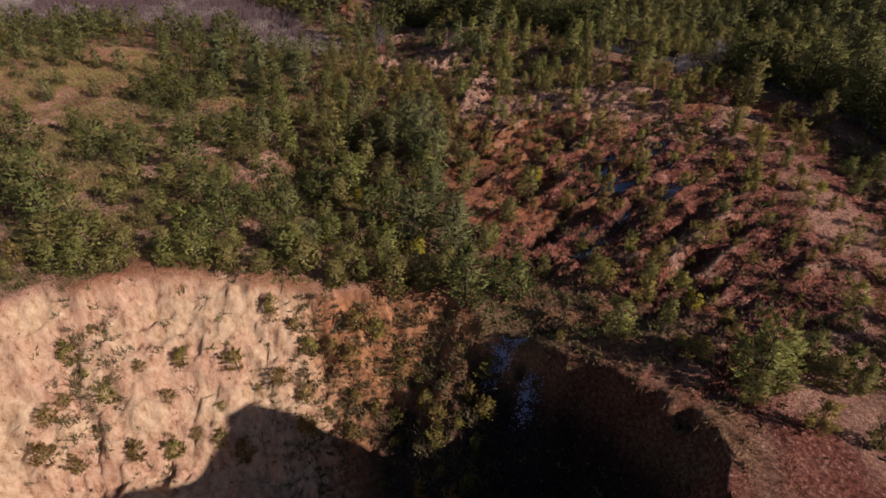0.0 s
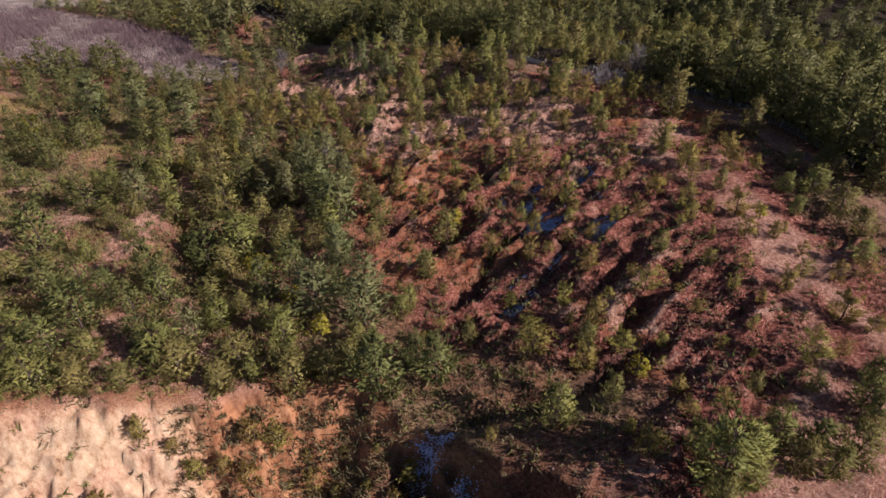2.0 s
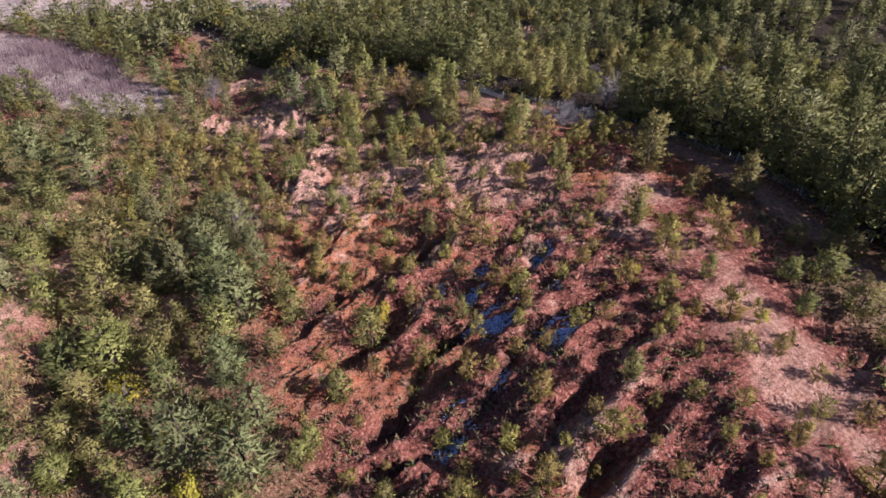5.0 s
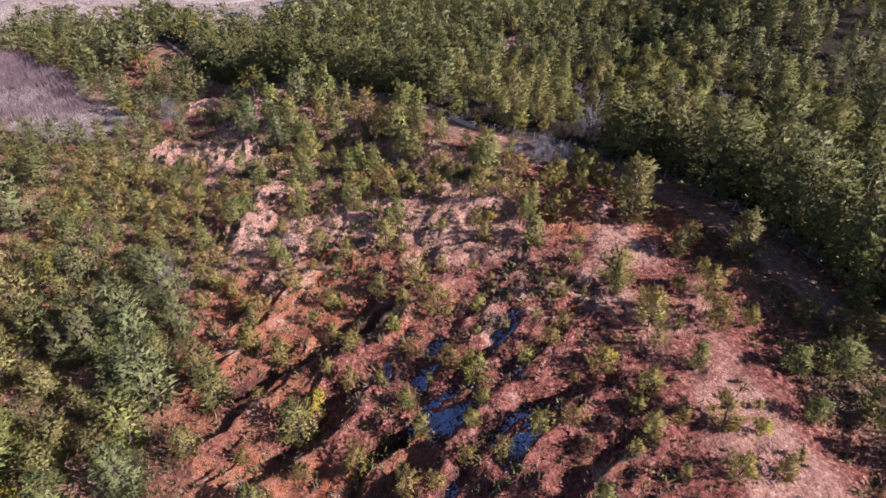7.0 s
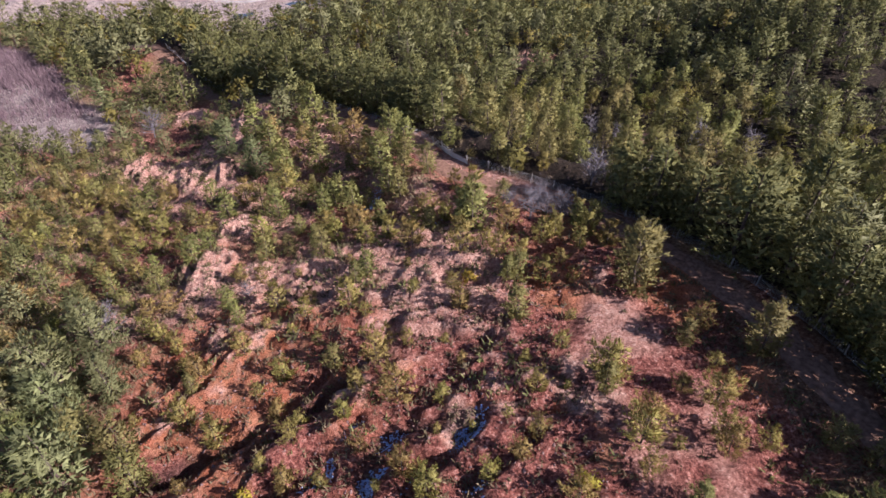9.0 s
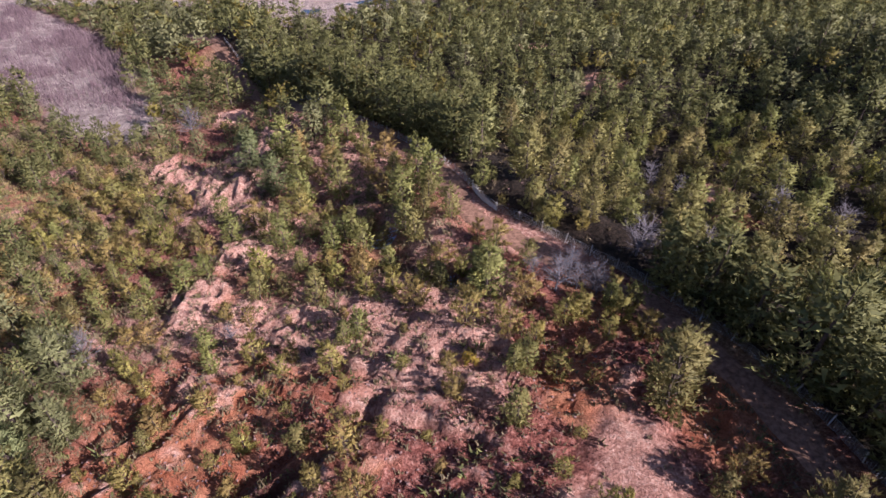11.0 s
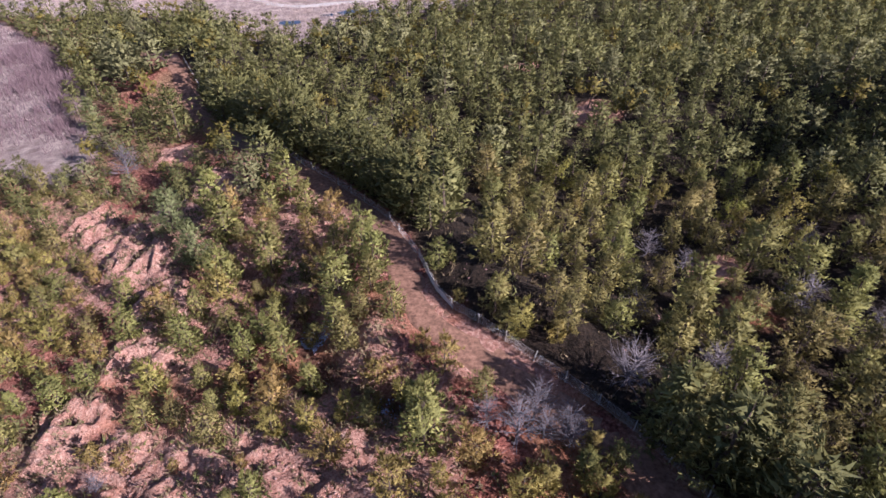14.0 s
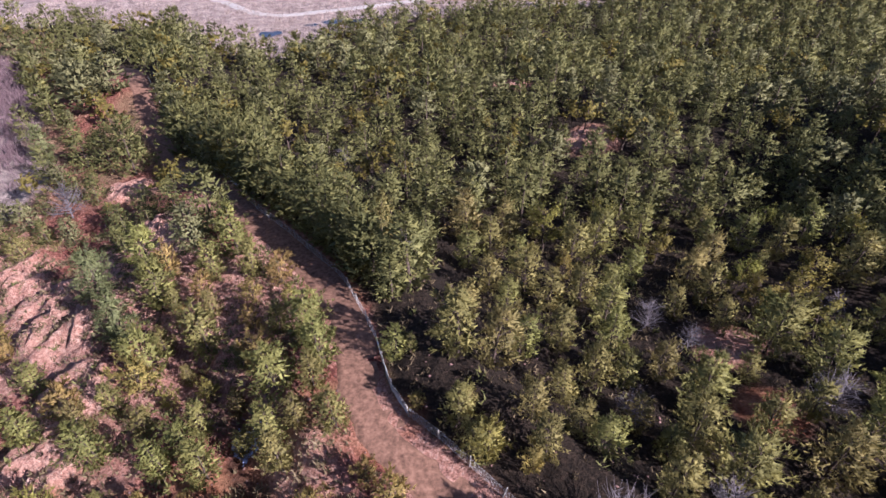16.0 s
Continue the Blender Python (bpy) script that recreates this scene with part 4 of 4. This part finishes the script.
def wooded(x, y):
    """How thickly pines stand."""
    d, side, share = along(ROAD, x, y)
    right = (side > 0) & (d > 2.9) & (share < 0.999)
    clear = smooth(9, 5, np.hypot(x - 65, y - 180)) * 0.85 + smooth(7, 4, np.hypot(x - 51, y - 209)) * 0.7 + smooth(5, 3, np.hypot(x - 69, y - 124)) * 0.6
    plain = smooth(-1, 1, np.maximum(inside(BRUSH, x, y), inside(MEADOW, x, y)))
    v = np.where(right, 1.0 - np.clip(clear, 0, 1), 0.0)
    lw = smooth(3, 8, d) * (side < 0)
    strip = lw * smooth(128, 145, y) * 0.85 * (0.55 + 0.45 * smooth(-5, 5, x))
    wood_left = smooth(12, 5, along([(-60, 122), (-40, 112), (-22, 104), (-14, 92), (-8, 84)], x, y)[0]) * (side < 0)
    hill = (x < -14) * 0.035 * smooth(50, 54, y) * smooth(150, 120, y) + 0.12 * smooth(7, 3, along([(-48, 62), (-38, 64), (-28, 60), (-20, 58)], x, y)[0])
    beyond = (share > 0.99) * 0.8 * smooth(205, 215, y)
    v = np.maximum.reduce([v, strip, wood_left, hill, beyond])
    for bx, by, r in BANKS[:17]:
        v = v * smooth(0.7, 1.0, np.hypot(x - bx - 3, y - by + 1.5) / (r + 3))
    v = v * (1 - 0.92 * smooth(-1, 1, inside(GAP, x, y)) * smooth(66, 57, x)) * (1 - plain) * (inside(PIT, x, y) < -1.0) * (inside(BADLAND, x, y) < 0) * (d > 2.8)
    return v


def height_of(n):
    return np.clip(rng.normal(6.1, 1.4, n), 3.0, 9.5)


front = scatter(9000, (42, 86, 92, 150), wooded, 3.9)
front.sort(key=lambda q: q[0] * 0.6 + q[1])
for x, y in front[:112]:
    k = rng.uniform()
    plant("pine" if k < 0.86 else "leafy" if k < 0.94 else "bare", x, y, float(height_of(1)[0]) * (1 if k < 0.94 else 0.6) * (1.15 if y < 106 else 1.0) * (1.25 if along(ROAD, np.array(x), np.array(y))[0] < 8 else 1.0), "pines beside the track")
taken += [(x, y, 1.6) for x, y in front]
slope = scatter(6000, (-75, 34, 50, 150), lambda x, y: wooded(x, y) * np.where((x < 2) & (y > 104), 0.5, 1.0), 3.1)
for x, y in slope[:45]:
    plant("pine" if rng.uniform() < 0.85 else "leafy", x, y, float(height_of(1)[0]) * (0.85 if x > -22 or y > 85 else 0.6), "pines on the left slope")
taken += [(x, y, 1.5) for x, y in slope]
rest = front[112:] + slope[45:] + scatter(60000, (-140, 210, 40, 325), lambda x, y: wooded(x, y) * (x < 90 + (y - 88) * 0.85) * ~((x > 42) & (x < 86) & (y > 92) & (y < 150)) * ~((x > -75) & (x < 34) & (y > 50) & (y < 150)), 4.1)

# a close row of tall pines shades the track
gone = 0.0
for (ax, ay), (bx, by) in zip(ROAD, ROAD[1:]):
    step = math.hypot(bx - ax, by - ay)
    gone += step
    while gone > 2.6 and step > 0:
        gone -= 2.6
        off = rng.uniform(2.9, 4.0)
        x, y = bx + (by - ay) / step * off, by - (bx - ax) / step * off
        if 60 < y < 186 and inside(GAP, np.array(x), np.array(y)) < 0:
            rest.append((x + rng.normal(0, 0.4), y + rng.normal(0, 0.4)))


def woods(name, spots, near_kinds, kinds, far_kinds, label):
    """Far trees of several shapes, joined."""
    bits_v, bits_f, bits_n, k = [], [], [], 0
    near_kinds, kinds, far_kinds = ([((wv, wf), (gv, *rounded(gv, gf, tall)), tall, slot) for (wv, wf), (gv, gf), tall, slot in ks] for ks in (near_kinds, kinds, far_kinds))
    spots = np.array(spots)
    gz = ground_at(spots[:, 0], spots[:, 1])
    edge = smooth(10, 6.5, along(ROAD, spots[:, 0], spots[:, 1])[0]) * (spots[:, 0] > -25) * (name == "distant_pine_woods")
    hs = height_of(len(spots)) * np.maximum(1 + 0.4 * edge, np.where((spots[:, 0] > 58) & (spots[:, 1] < 108), 1.25, 1.0)) * np.where((spots[:, 0] < 5) & (spots[:, 1] > 100) & (spots[:, 1] < 165), 0.75, np.where((spots[:, 1] > 104) & (spots[:, 1] < 132) & (edge < 0.3), 0.86, 1.0))
    hs = np.where((spots[:, 0] > 60) & (spots[:, 0] < 90) & (spots[:, 1] > 88) & (spots[:, 1] < 126) & (name == "distant_pine_woods"), np.minimum(hs * 1.25, 10.5), np.minimum(hs, 8.6))
    for (x, y), z, h in zip(spots, gz, hs):
        (wv, wf), (gv, gf, gn), tall, slot = (near_kinds if y < 150 else kinds if y < 190 else far_kinds)[int(rng.integers(len(kinds)))]
        a, s = rng.uniform(0, 6.28), h / tall
        c, sn = math.cos(a), math.sin(a)
        wn = np.stack([wv[:, 0], wv[:, 1], np.full(len(wv), 0.001)], 1)
        for v, f, m, nv in ((wv, wf, 0, wn / np.linalg.norm(wn, axis=1)[:, None]), (gv, gf, slot, gn)):
            bits_n.append(np.stack([nv[:, 0] * c - nv[:, 1] * sn, nv[:, 0] * sn + nv[:, 1] * c, nv[:, 2]], 1))
            bits_v.append(np.stack([x + 1.22 * s * (v[:, 0] * c - v[:, 1] * sn), y + 1.22 * s * (v[:, 0] * sn + v[:, 1] * c), z + s * v[:, 2]], 1))
            bits_f.append((f + k, m))
            k += len(v)
    me = mesh_from(name, np.concatenate(bits_v), bits_f, [BARK, NEEDLE if len(kinds) > 3 else NEEDLE_YOUNG, NEEDLE_BLUE, LEAF], np.concatenate(bits_n))
    return tagged(new(name, me), label, "woods", kind="stuff")


LIGHT = [(*pine(700 + k, 7.0, (2.7, 3.0, 2.4, 2.8)[k], 48, 5, 0.03, (0.7, 0.6, 0.8, 0.66)[k], (0.0, 0.9), 0.48, wide=0.058, limbs=False, each=5, core=0.72, inner=220), 7.0, 1) for k in range(4)]
NEAR = [(*pine(730 + k, 7.0, (2.7, 2.9, 2.4, 2.8, 2.6, 2.3)[k], 50, 6, 0.04, (0.75, 0.65, 0.85, 0.7, 0.68, 0.8)[k], (0.0, 0.8), 0.38, wide=0.034, limbs=False, each=7, core=0.72, inner=330), 7.0, (1, 1, 1, 1, 2, 1)[k]) for k in range(6)]
LIGHT += [(*pine(710, 8.0, 3.2, 66, 4, 0.04, 0.85, (-0.1, 0.45), 0.6, 11, 0.12, False, 3), 8.0, 2), (*broadleaf(720, 7.0, 2.6, 14, 260, 0.5), 7.5, 3)]
FAR = [(*pine(740 + k, 7.0, (2.8, 3.0, 2.5, 2.8)[k], 44, 4, 0.03, (0.7, 0.6, 0.8, 0.66)[k], (0.0, 0.9), 0.7, wide=0.11, limbs=False, each=3, core=0.7, inner=110), 7.0, 1) for k in range(4)]
FAR += [(*pine(750, 8.0, 3.2, 50, 4, 0.05, 0.85, (-0.1, 0.45), 0.8, 11, 0.2, False, 2), 8.0, 2), (*broadleaf(760, 7.0, 2.6, 8, 200, 0.6), 7.5, 3)]
def plateau(x, y):
    """Close-standing pines between the quarry rim and the bare ground."""
    band = smooth(17, 10, along([(-20, 53), (-8, 55), (3, 58), (1, 66), (-4, 76), (-8, 86)], x, y)[0])
    return (0.3 * band + 0.01 * (x < -18) * (y < 110)) * (inside(PIT, x, y) < -1.2) * (inside(BADLAND, x, y) < 0) * (x > -60)


crowd = scatter(2600, (-60, 10, 48, 110), plateau, 3.1)
woods("plateau_pines", crowd, NEAR, LIGHT, FAR, "olive-green pines crowding the ground above the quarry")
taken += [(x, y, 1.6) for x, y in crowd]
woods("distant_pine_woods", rest, NEAR, LIGHT, FAR, "dense mixed pine woods covering the far slopes")

# ---- seedlings over the bare ground ----
for x, y in scatter(900, (2, 56, 38, 108), lambda x, y: 0.5 * (inside(BADLAND, x, y) > 0), 2.6)[:150]:
    plant("young", x, y, float(rng.uniform(0.8, 2.0)), "young pines on the bare ground")
def low_ground(x, y):
    d, side, _ = along(ROAD, x, y)
    v = (side < 0) * (d > 3.2) * smooth(82, 90, y) * smooth(142, 128, y) * smooth(-30, -20, x) * (inside(BADLAND, x, y) < 0) * 0.9
    for bx, by, r in BANKS[:17]:
        v = v * smooth(0.7, 1.0, np.hypot(x - bx - 3, y - by + 1.5) / (r + 3))
    return np.maximum(v, 0.12 * (inside(PIT, x, y) < -1.2) * (inside(PIT, x, y) > -8) * (x < 6) * (y > 40) * (x > -48))


low_pines = scatter(9000, (-50, 62, 44, 142), low_ground, 2.3)
for x, y in low_pines[:90]:
    plant("young", x, y, float(rng.uniform(1.8, 3.6)), "bushy young pines on the plateau")
# bushes that cling to the quarry face
for x, y in scatter(900, (-42, 6, 33, 49), lambda x, y: smooth(1, 3, inside(PIT, x, y)) * smooth(13, 10, inside(PIT, x, y)) * (0.1 + 0.5 * smooth(0.0, 0.35, fbm(x, y, 8, 3, 171)) + 0.6 * smooth(-20, -6, x)), 2.2)[:90]:
    plant("young", x, y, float(rng.uniform(0.9, 2.9)), "bushes on the quarry face")

# ---- low growth ----
def clumps(name, spots, size, blades_each, mat, label, category, up=0.9, width=0.09):
    """Low tufts joined into one thing nobody could count."""
    spots = np.array(spots)
    z = ground_at(spots[:, 0], spots[:, 1])
    base = np.repeat(np.stack([spots[:, 0], spots[:, 1], z - 0.03], 1), blades_each, 0)
    s = np.repeat(rng.uniform(0.5, 1.4, len(spots)) * size, blades_each)
    base[:, :2] += rng.normal(0, 0.33, (len(base), 2)) * s[:, None]
    way = rng.normal(0, 0.6, (len(base), 3)) + np.array([0, 0, up])
    v, f = blades(rng, base, way, s * rng.uniform(0.5, 1.2, len(s)), width, 0.1)
    return tagged(new(name, mesh_from(name, v, [(f, 0)], [mat])), label, category, kind="stuff")


def thrown(n, box, keep):
    x, y = rng.uniform(box[0], box[1], n), rng.uniform(box[2], box[3], n)
    ok = keep(x, y) > rng.uniform(0, 1, n)
    return np.stack([x[ok], y[ok]], 1)


def scrubby(x, y):
    d, side, _ = along(ROAD, x, y)
    plain = smooth(-1, 1, np.maximum(inside(BRUSH, x, y), inside(MEADOW, x, y)))
    strip = smooth(7, 3, along(STRIP, x, y)[0])
    bad = inside(BADLAND, x, y) > 0
    v = np.where(bad, 0.42 * (1 - 0.9 * strip), 0.35 + 0.65 * smooth(-0.2, 0.3, fbm(x, y, 8, 3, 121)))
    return v * (d > 2.3) * np.where(side > 0, 0.25, 1.0) * (1 - plain) * np.where(inside(PIT, x, y) > -0.5, 0.12 + 0.7 * smooth(-24, -8, x), 1.0)


BUSH = [(*pine(800 + k, 5.6, (2.4, 2.1, 2.7)[k], 34, 6, 0.04, (0.5, 0.7, 0.45)[k], (0.15, 1.0), 0.5, wide=0.07, limbs=False, each=3), 9.0, 1) for k in range(3)]
woods("low_pine_scrub", low_pines[90:], BUSH, BUSH, BUSH, "bushy olive-green young pines crowding the plateau")
clumps("quarry_scrub", thrown(3400, (-42, 8, 28, 51), lambda x, y: smooth(-0.5, 1, inside(PIT, x, y)) * smooth(14, 10, inside(PIT, x, y)) * (0.02 + 0.55 * smooth(0.05, 0.35, fbm(x, y, 8, 3, 171)) + smooth(-21, -12, x - 0.3 * (48 - y)))), 0.9, 16, SCRUB, "dense brown and olive scrub on the quarry slope", "scrub", 0.9, 0.13)
clumps("dry_scrub", thrown(52000, (-70, 75, 24, 150), scrubby), 0.5, 9, SCRUB, "low dry brown heath and scrub between the trees", "scrub", 0.9, 0.16)
clumps("hill_grass", thrown(34000, (-120, -12, 50, 150), lambda x, y: (0.25 + 0.75 * smooth(-0.25, 0.15, fbm(x, y, 9, 3, 161))) * smooth(0.2, -0.1, fbm(x, y, 6, 3, 111) - 0.5 * smooth(-45, -60, x)) * (inside(PIT, x, y) < -0.5) * (1 - smooth(-1, 1, inside(BRUSH, x, y)))), 0.75, 9, GRASS, "dry yellow-brown grass and low heath on the hillside", "grass", 0.9, 0.15)
clumps("green_scrub", thrown(16000, (-70, 75, 26, 150), lambda x, y: scrubby(x, y) * smooth(-0.1, 0.3, fbm(x, y, 5, 3, 131))), 0.7, 10, NEEDLE, "low olive-green seedlings and bushes on the red earth", "scrub", 0.9, 0.18)
clumps("meadow_reeds", thrown(16000, (-110, 60, 232, 320), lambda x, y: smooth(-1, 2, inside(MEADOW, x, y)) * (np.hypot((x + 18.4) / 4, (y - 255) / 3.2) > 1) * (np.hypot((x - 1.5) / 8.5, (y - 269) / 4) > 1) * (0.4 + 0.6 * smooth(-0.2, 0.3, fbm(x, y, 14, 3, 141)))), 1.0, 5, REED, "pale dry reeds on the valley floor", "reeds", 1.6, 0.13)
clumps("purple_brush", thrown(26000, (-150, -25, 150, 260), lambda x, y: smooth(-1, 3, inside(BRUSH, x, y)) * smooth(163, 170, y + 4 * fbm(x, y, 9, 2, 155)) * (0.15 + 0.85 * smooth(-0.25, 0.2, fbm(x, y, 16, 3, 151)))), 2.2, 6, BRUSH_MAT, "leafless purple-grey brush on the valley floor", "brush", 2.2, 0.14)


# ---- wire fence along the track ----
def build_fence():
    line = np.array([(66, 68), (64.3, 79.4), (61.6, 88.1), (58.8, 93.8), (53.2, 101.2), (50.8, 103.7), (45.2, 108.5), (41.7, 111.8), (37.8, 114.9), (36.6, 117.6), (34.6, 123.2), (29.8, 132.2), (23, 139.3),
                     (15.5, 146.5), (5.2, 159.8), (-4.3, 170.5), (-12.6, 180.5), (-20.3, 191.2), (-27, 201)])
    gone = np.concatenate([[0], np.cumsum(np.linalg.norm(np.diff(line, axis=0), axis=1))])
    stops = np.arange(0, gone[-1], 3.1)
    q = np.stack([np.interp(stops, gone, line[:, 0]), np.interp(stops, gone, line[:, 1])], 1)
    z = ground_at(q[:, 0], q[:, 1])
    root = new("wire_fence")
    root.location = (*q[0], z[0])
    tagged(root, "low wire netting fence on thin posts beside the track", "fence")
    pv, pf = rods(np.array([[0, 0, -0.35]]), np.array([[0, 0, 1.3]]), 0.055, 0.05, 6)
    cv, cf = rods(np.array([[0, 0, 1.3]]), np.array([[0, 0, 1.36]]), 0.05, 0.008, 6)
    post = mesh_from("fence_post", *(lambda v, f: (v, [(f, 0)]))(*joined([(pv, pf), (cv, cf)])), [POST])
    for k in range(len(q)):
        ob = part("post", post, root)
        ob.matrix_world = Matrix.Translation(-Vector(root.location)) @ pose(q[k][0], q[k][1], z[k], rng.normal(0, 4), rng.normal(0, 4), rng.uniform(0, 90))
        if k + 1 < len(q):
            a, b = np.array([*q[k], z[k]]) - np.array(root.location), np.array([*q[k + 1], z[k + 1]]) - np.array(root.location)
            up = np.array([0, 0, 1.0])
            h = np.array([0.06, 0.22, 0.4, 0.58, 0.76, 0.94, 1.12])
            s = np.linspace(0, 1, 15)[:, None]
            wires = rods(a + h[:, None] * up, b + h[:, None] * up, 0.008, 0.008, 3)
            uprights = rods(a + (b - a) * s + 0.05 * up, a + (b - a) * s + 1.13 * up, 0.006, 0.006, 3)
            v, f = joined([wires, uprights])
            part("netting", mesh_from("fence_netting", v, [(f, 0)], [FABRIC]), root)
            mid = (q[k] + q[k + 1]) / 2
            if 114.5 < mid[1] < 120.5 and mid[0] > 30:
                d = (b - a) / np.linalg.norm(b - a)
                n = np.array([d[1], -d[0], 0]) * 0.012
                g = np.concatenate([[a + w * (b - a) + hh * up + o + n * 4 * math.sin(w * 9 + hh * 4) for w in np.linspace(0, 1, 7) for hh in (0.0, 0.4, 0.72 + 0.08 * math.sin(k * 5 + w * 7))] for o in (n, -n)])
                i = np.array([[u * 3 + w, u * 3 + 3 + w, u * 3 + 4 + w] for u in range(6) for w in range(2)] + [[u * 3 + w, u * 3 + 4 + w, u * 3 + 1 + w] for u in range(6) for w in range(2)])
                part("silt_cloth", mesh_from("silt_cloth", g, [(np.concatenate([i, i[:, ::-1] + 21]), 0)], [FABRIC]), root, "pale cloth along the foot of the fence")


build_fence()


# ---- stones and frost ----
def pebbles(name, spots, size, mat, label, category, flat=0.6):
    """Small eight-sided stones, joined."""
    spots = np.array(spots)
    z = ground_at(spots[:, 0], spots[:, 1])
    n = len(spots)
    o = np.array([[1, 0, 0], [-1, 0, 0], [0, 1, 0], [0, -1, 0], [0, 0, 1], [0, 0, -1]], float)
    s = size * rng.uniform(0.4, 1.5, n) ** 1.4
    v = o[None] * rng.uniform(0.6, 1.3, (n, 6, 1)) + rng.normal(0, 0.18, (n, 6, 3))
    a = rng.uniform(0, 6.28, n)
    ca, sa = np.cos(a)[:, None], np.sin(a)[:, None]
    v = np.stack([v[..., 0] * ca - v[..., 1] * sa * 0.8, v[..., 0] * sa + v[..., 1] * ca * 0.8, v[..., 2] * flat], -1) * s[:, None, None]
    v = v + np.stack([spots[:, 0], spots[:, 1], z + 0.25 * s * flat], 1)[:, None]
    f = np.array([[0, 2, 4], [2, 1, 4], [1, 3, 4], [3, 0, 4], [2, 0, 5], [1, 2, 5], [3, 1, 5], [0, 3, 5]])
    f = (np.arange(n)[:, None, None] * 6 + f[None]).reshape(-1, 3)
    return tagged(new(name, mesh_from(name, v.reshape(-1, 3), [(f, 0)], [mat])), label, category, kind="stuff")


pebbles("loose_stones", thrown(14000, (0, 60, 28, 124), lambda x, y: np.where(inside(BADLAND, x, y) > 0, 0.8, 0.12) * (along(ROAD, x, y)[0] > 2) * (along(STRIP, x, y)[0] > 6)), 0.12, STONE, "loose red and pale stones on eroded ground", "stones")
# frost that lingers in shaded hollows: x, y, reach
FROST = [(25.0, 77.4, 1.7), (24.8, 73.3, 1.5), (26.5, 69.6, 1.4), (21.2, 75.5, 1.1), (25.6, 70, 1.4), (32.9, 67.6, 1.2), (33.4, 76, 1.3), (31.6, 64.8, 1.2), (22.3, 72.2, 1.0), (25, 63, 0.8), (19.6, 58, 1.6), (24.1, 113.4, 1.7),
         (31.8, 104.6, 1.3), (17.5, 122, 1.2), (8.3, 43.6, 1.3), (6.9, 42.6, 1.0), (33.3, 70, 0.8), (10, 38.5, 0.7), (21, 61, 0.8), (41, 60, 0.7)]
spots = np.concatenate([np.stack([x + rng.normal(0, r * 0.8, int(900 * r)), y + rng.normal(0, r * 0.7, int(900 * r))], 1) for x, y, r in FROST])
here = ground_at(spots[:, 0], spots[:, 1])
shade = np.zeros(len(spots), bool)
for step in (0.5, 0.9, 1.4, 2.0, 2.8, 3.8, 5.0, 8.0, 12.0, 18.0):
    shade |= ground_at(spots[:, 0] + math.cos(SUN_AZ) * step, spots[:, 1] + math.sin(SUN_AZ) * step) > here + 0.05 + step * math.tan(SUN_EL)
pebbles("frost", spots[shade], 0.1, FROST_MAT, "crumbs of frost left in shaded hollows, skylight blue put into their colour", "frost", 0.45)


# ---- pale track over the valley floor ----
def valley_track():
    p = np.array(glide([(-75, 312), (-45, 289.5), (-38.5, 283.5), (-30.5, 277.5), (-20.5, 275), (-10.3, 279.4), (4, 286), (30, 300), (70, 318)], 5))
    t = np.gradient(p, axis=0)
    t /= np.linalg.norm(t, axis=1)[:, None]
    nrm = np.stack([t[:, 1], -t[:, 0]], 1)
    off = np.linspace(-1.7, 1.7, 5)
    q = p[:, None] + nrm[:, None] * off[None, :, None] * (1 + 0.15 * rng.normal(0, 1, (len(p), 1, 1)))
    v = np.concatenate([q, (ground_at(q[..., 0], q[..., 1]) + 0.2 - 0.2 * (np.abs(off) > 1.5))[..., None]], -1).reshape(-1, 3)
    i = (np.arange(len(p) - 1)[:, None] * 5 + np.arange(4)[None]).ravel()
    tri = np.concatenate([np.stack([i, i + 1, i + 6], 1), np.stack([i, i + 6, i + 5], 1)])
    tagged(new("valley_road", mesh_from("valley_road", v, [(tri, 0)], [POST])), "pale dirt track across the dry valley floor", "road", kind="structure")


valley_track()


# ---- ponds on the valley floor ----
def pond(x, y, rx, ry, turn):
    bm = bmesh.new()
    z = float(np.max(ground_at(np.array([x, x - rx, x + rx]), np.array([y, y, y])))) + 0.12
    ring = []
    for k in range(28):
        a = k * 2 * math.pi / 28
        w = 1 + 0.16 * math.sin(3 * a + x) + 0.1 * math.sin(5 * a + y)
        u, v = rx * w * math.cos(a), ry * w * math.sin(a)
        ring.append(bm.verts.new((x + u * math.cos(turn) - v * math.sin(turn), y + u * math.sin(turn) + v * math.cos(turn), z)))
    bm.faces.new(ring)
    me = bpy.data.meshes.new("pond")
    bm.to_mesh(me)
    bm.free()
    me.materials.append(WATER)
    tagged(new("water", me), "small dark pond among dry reeds", "pond", kind="structure")


pond(-18.4, 255, 3.4, 2.6, 0.3)
pond(1.5, 269, 8.0, 2.6, 0.25)
pond(-8.5, 265, 2.2, 1.2, 0.2)
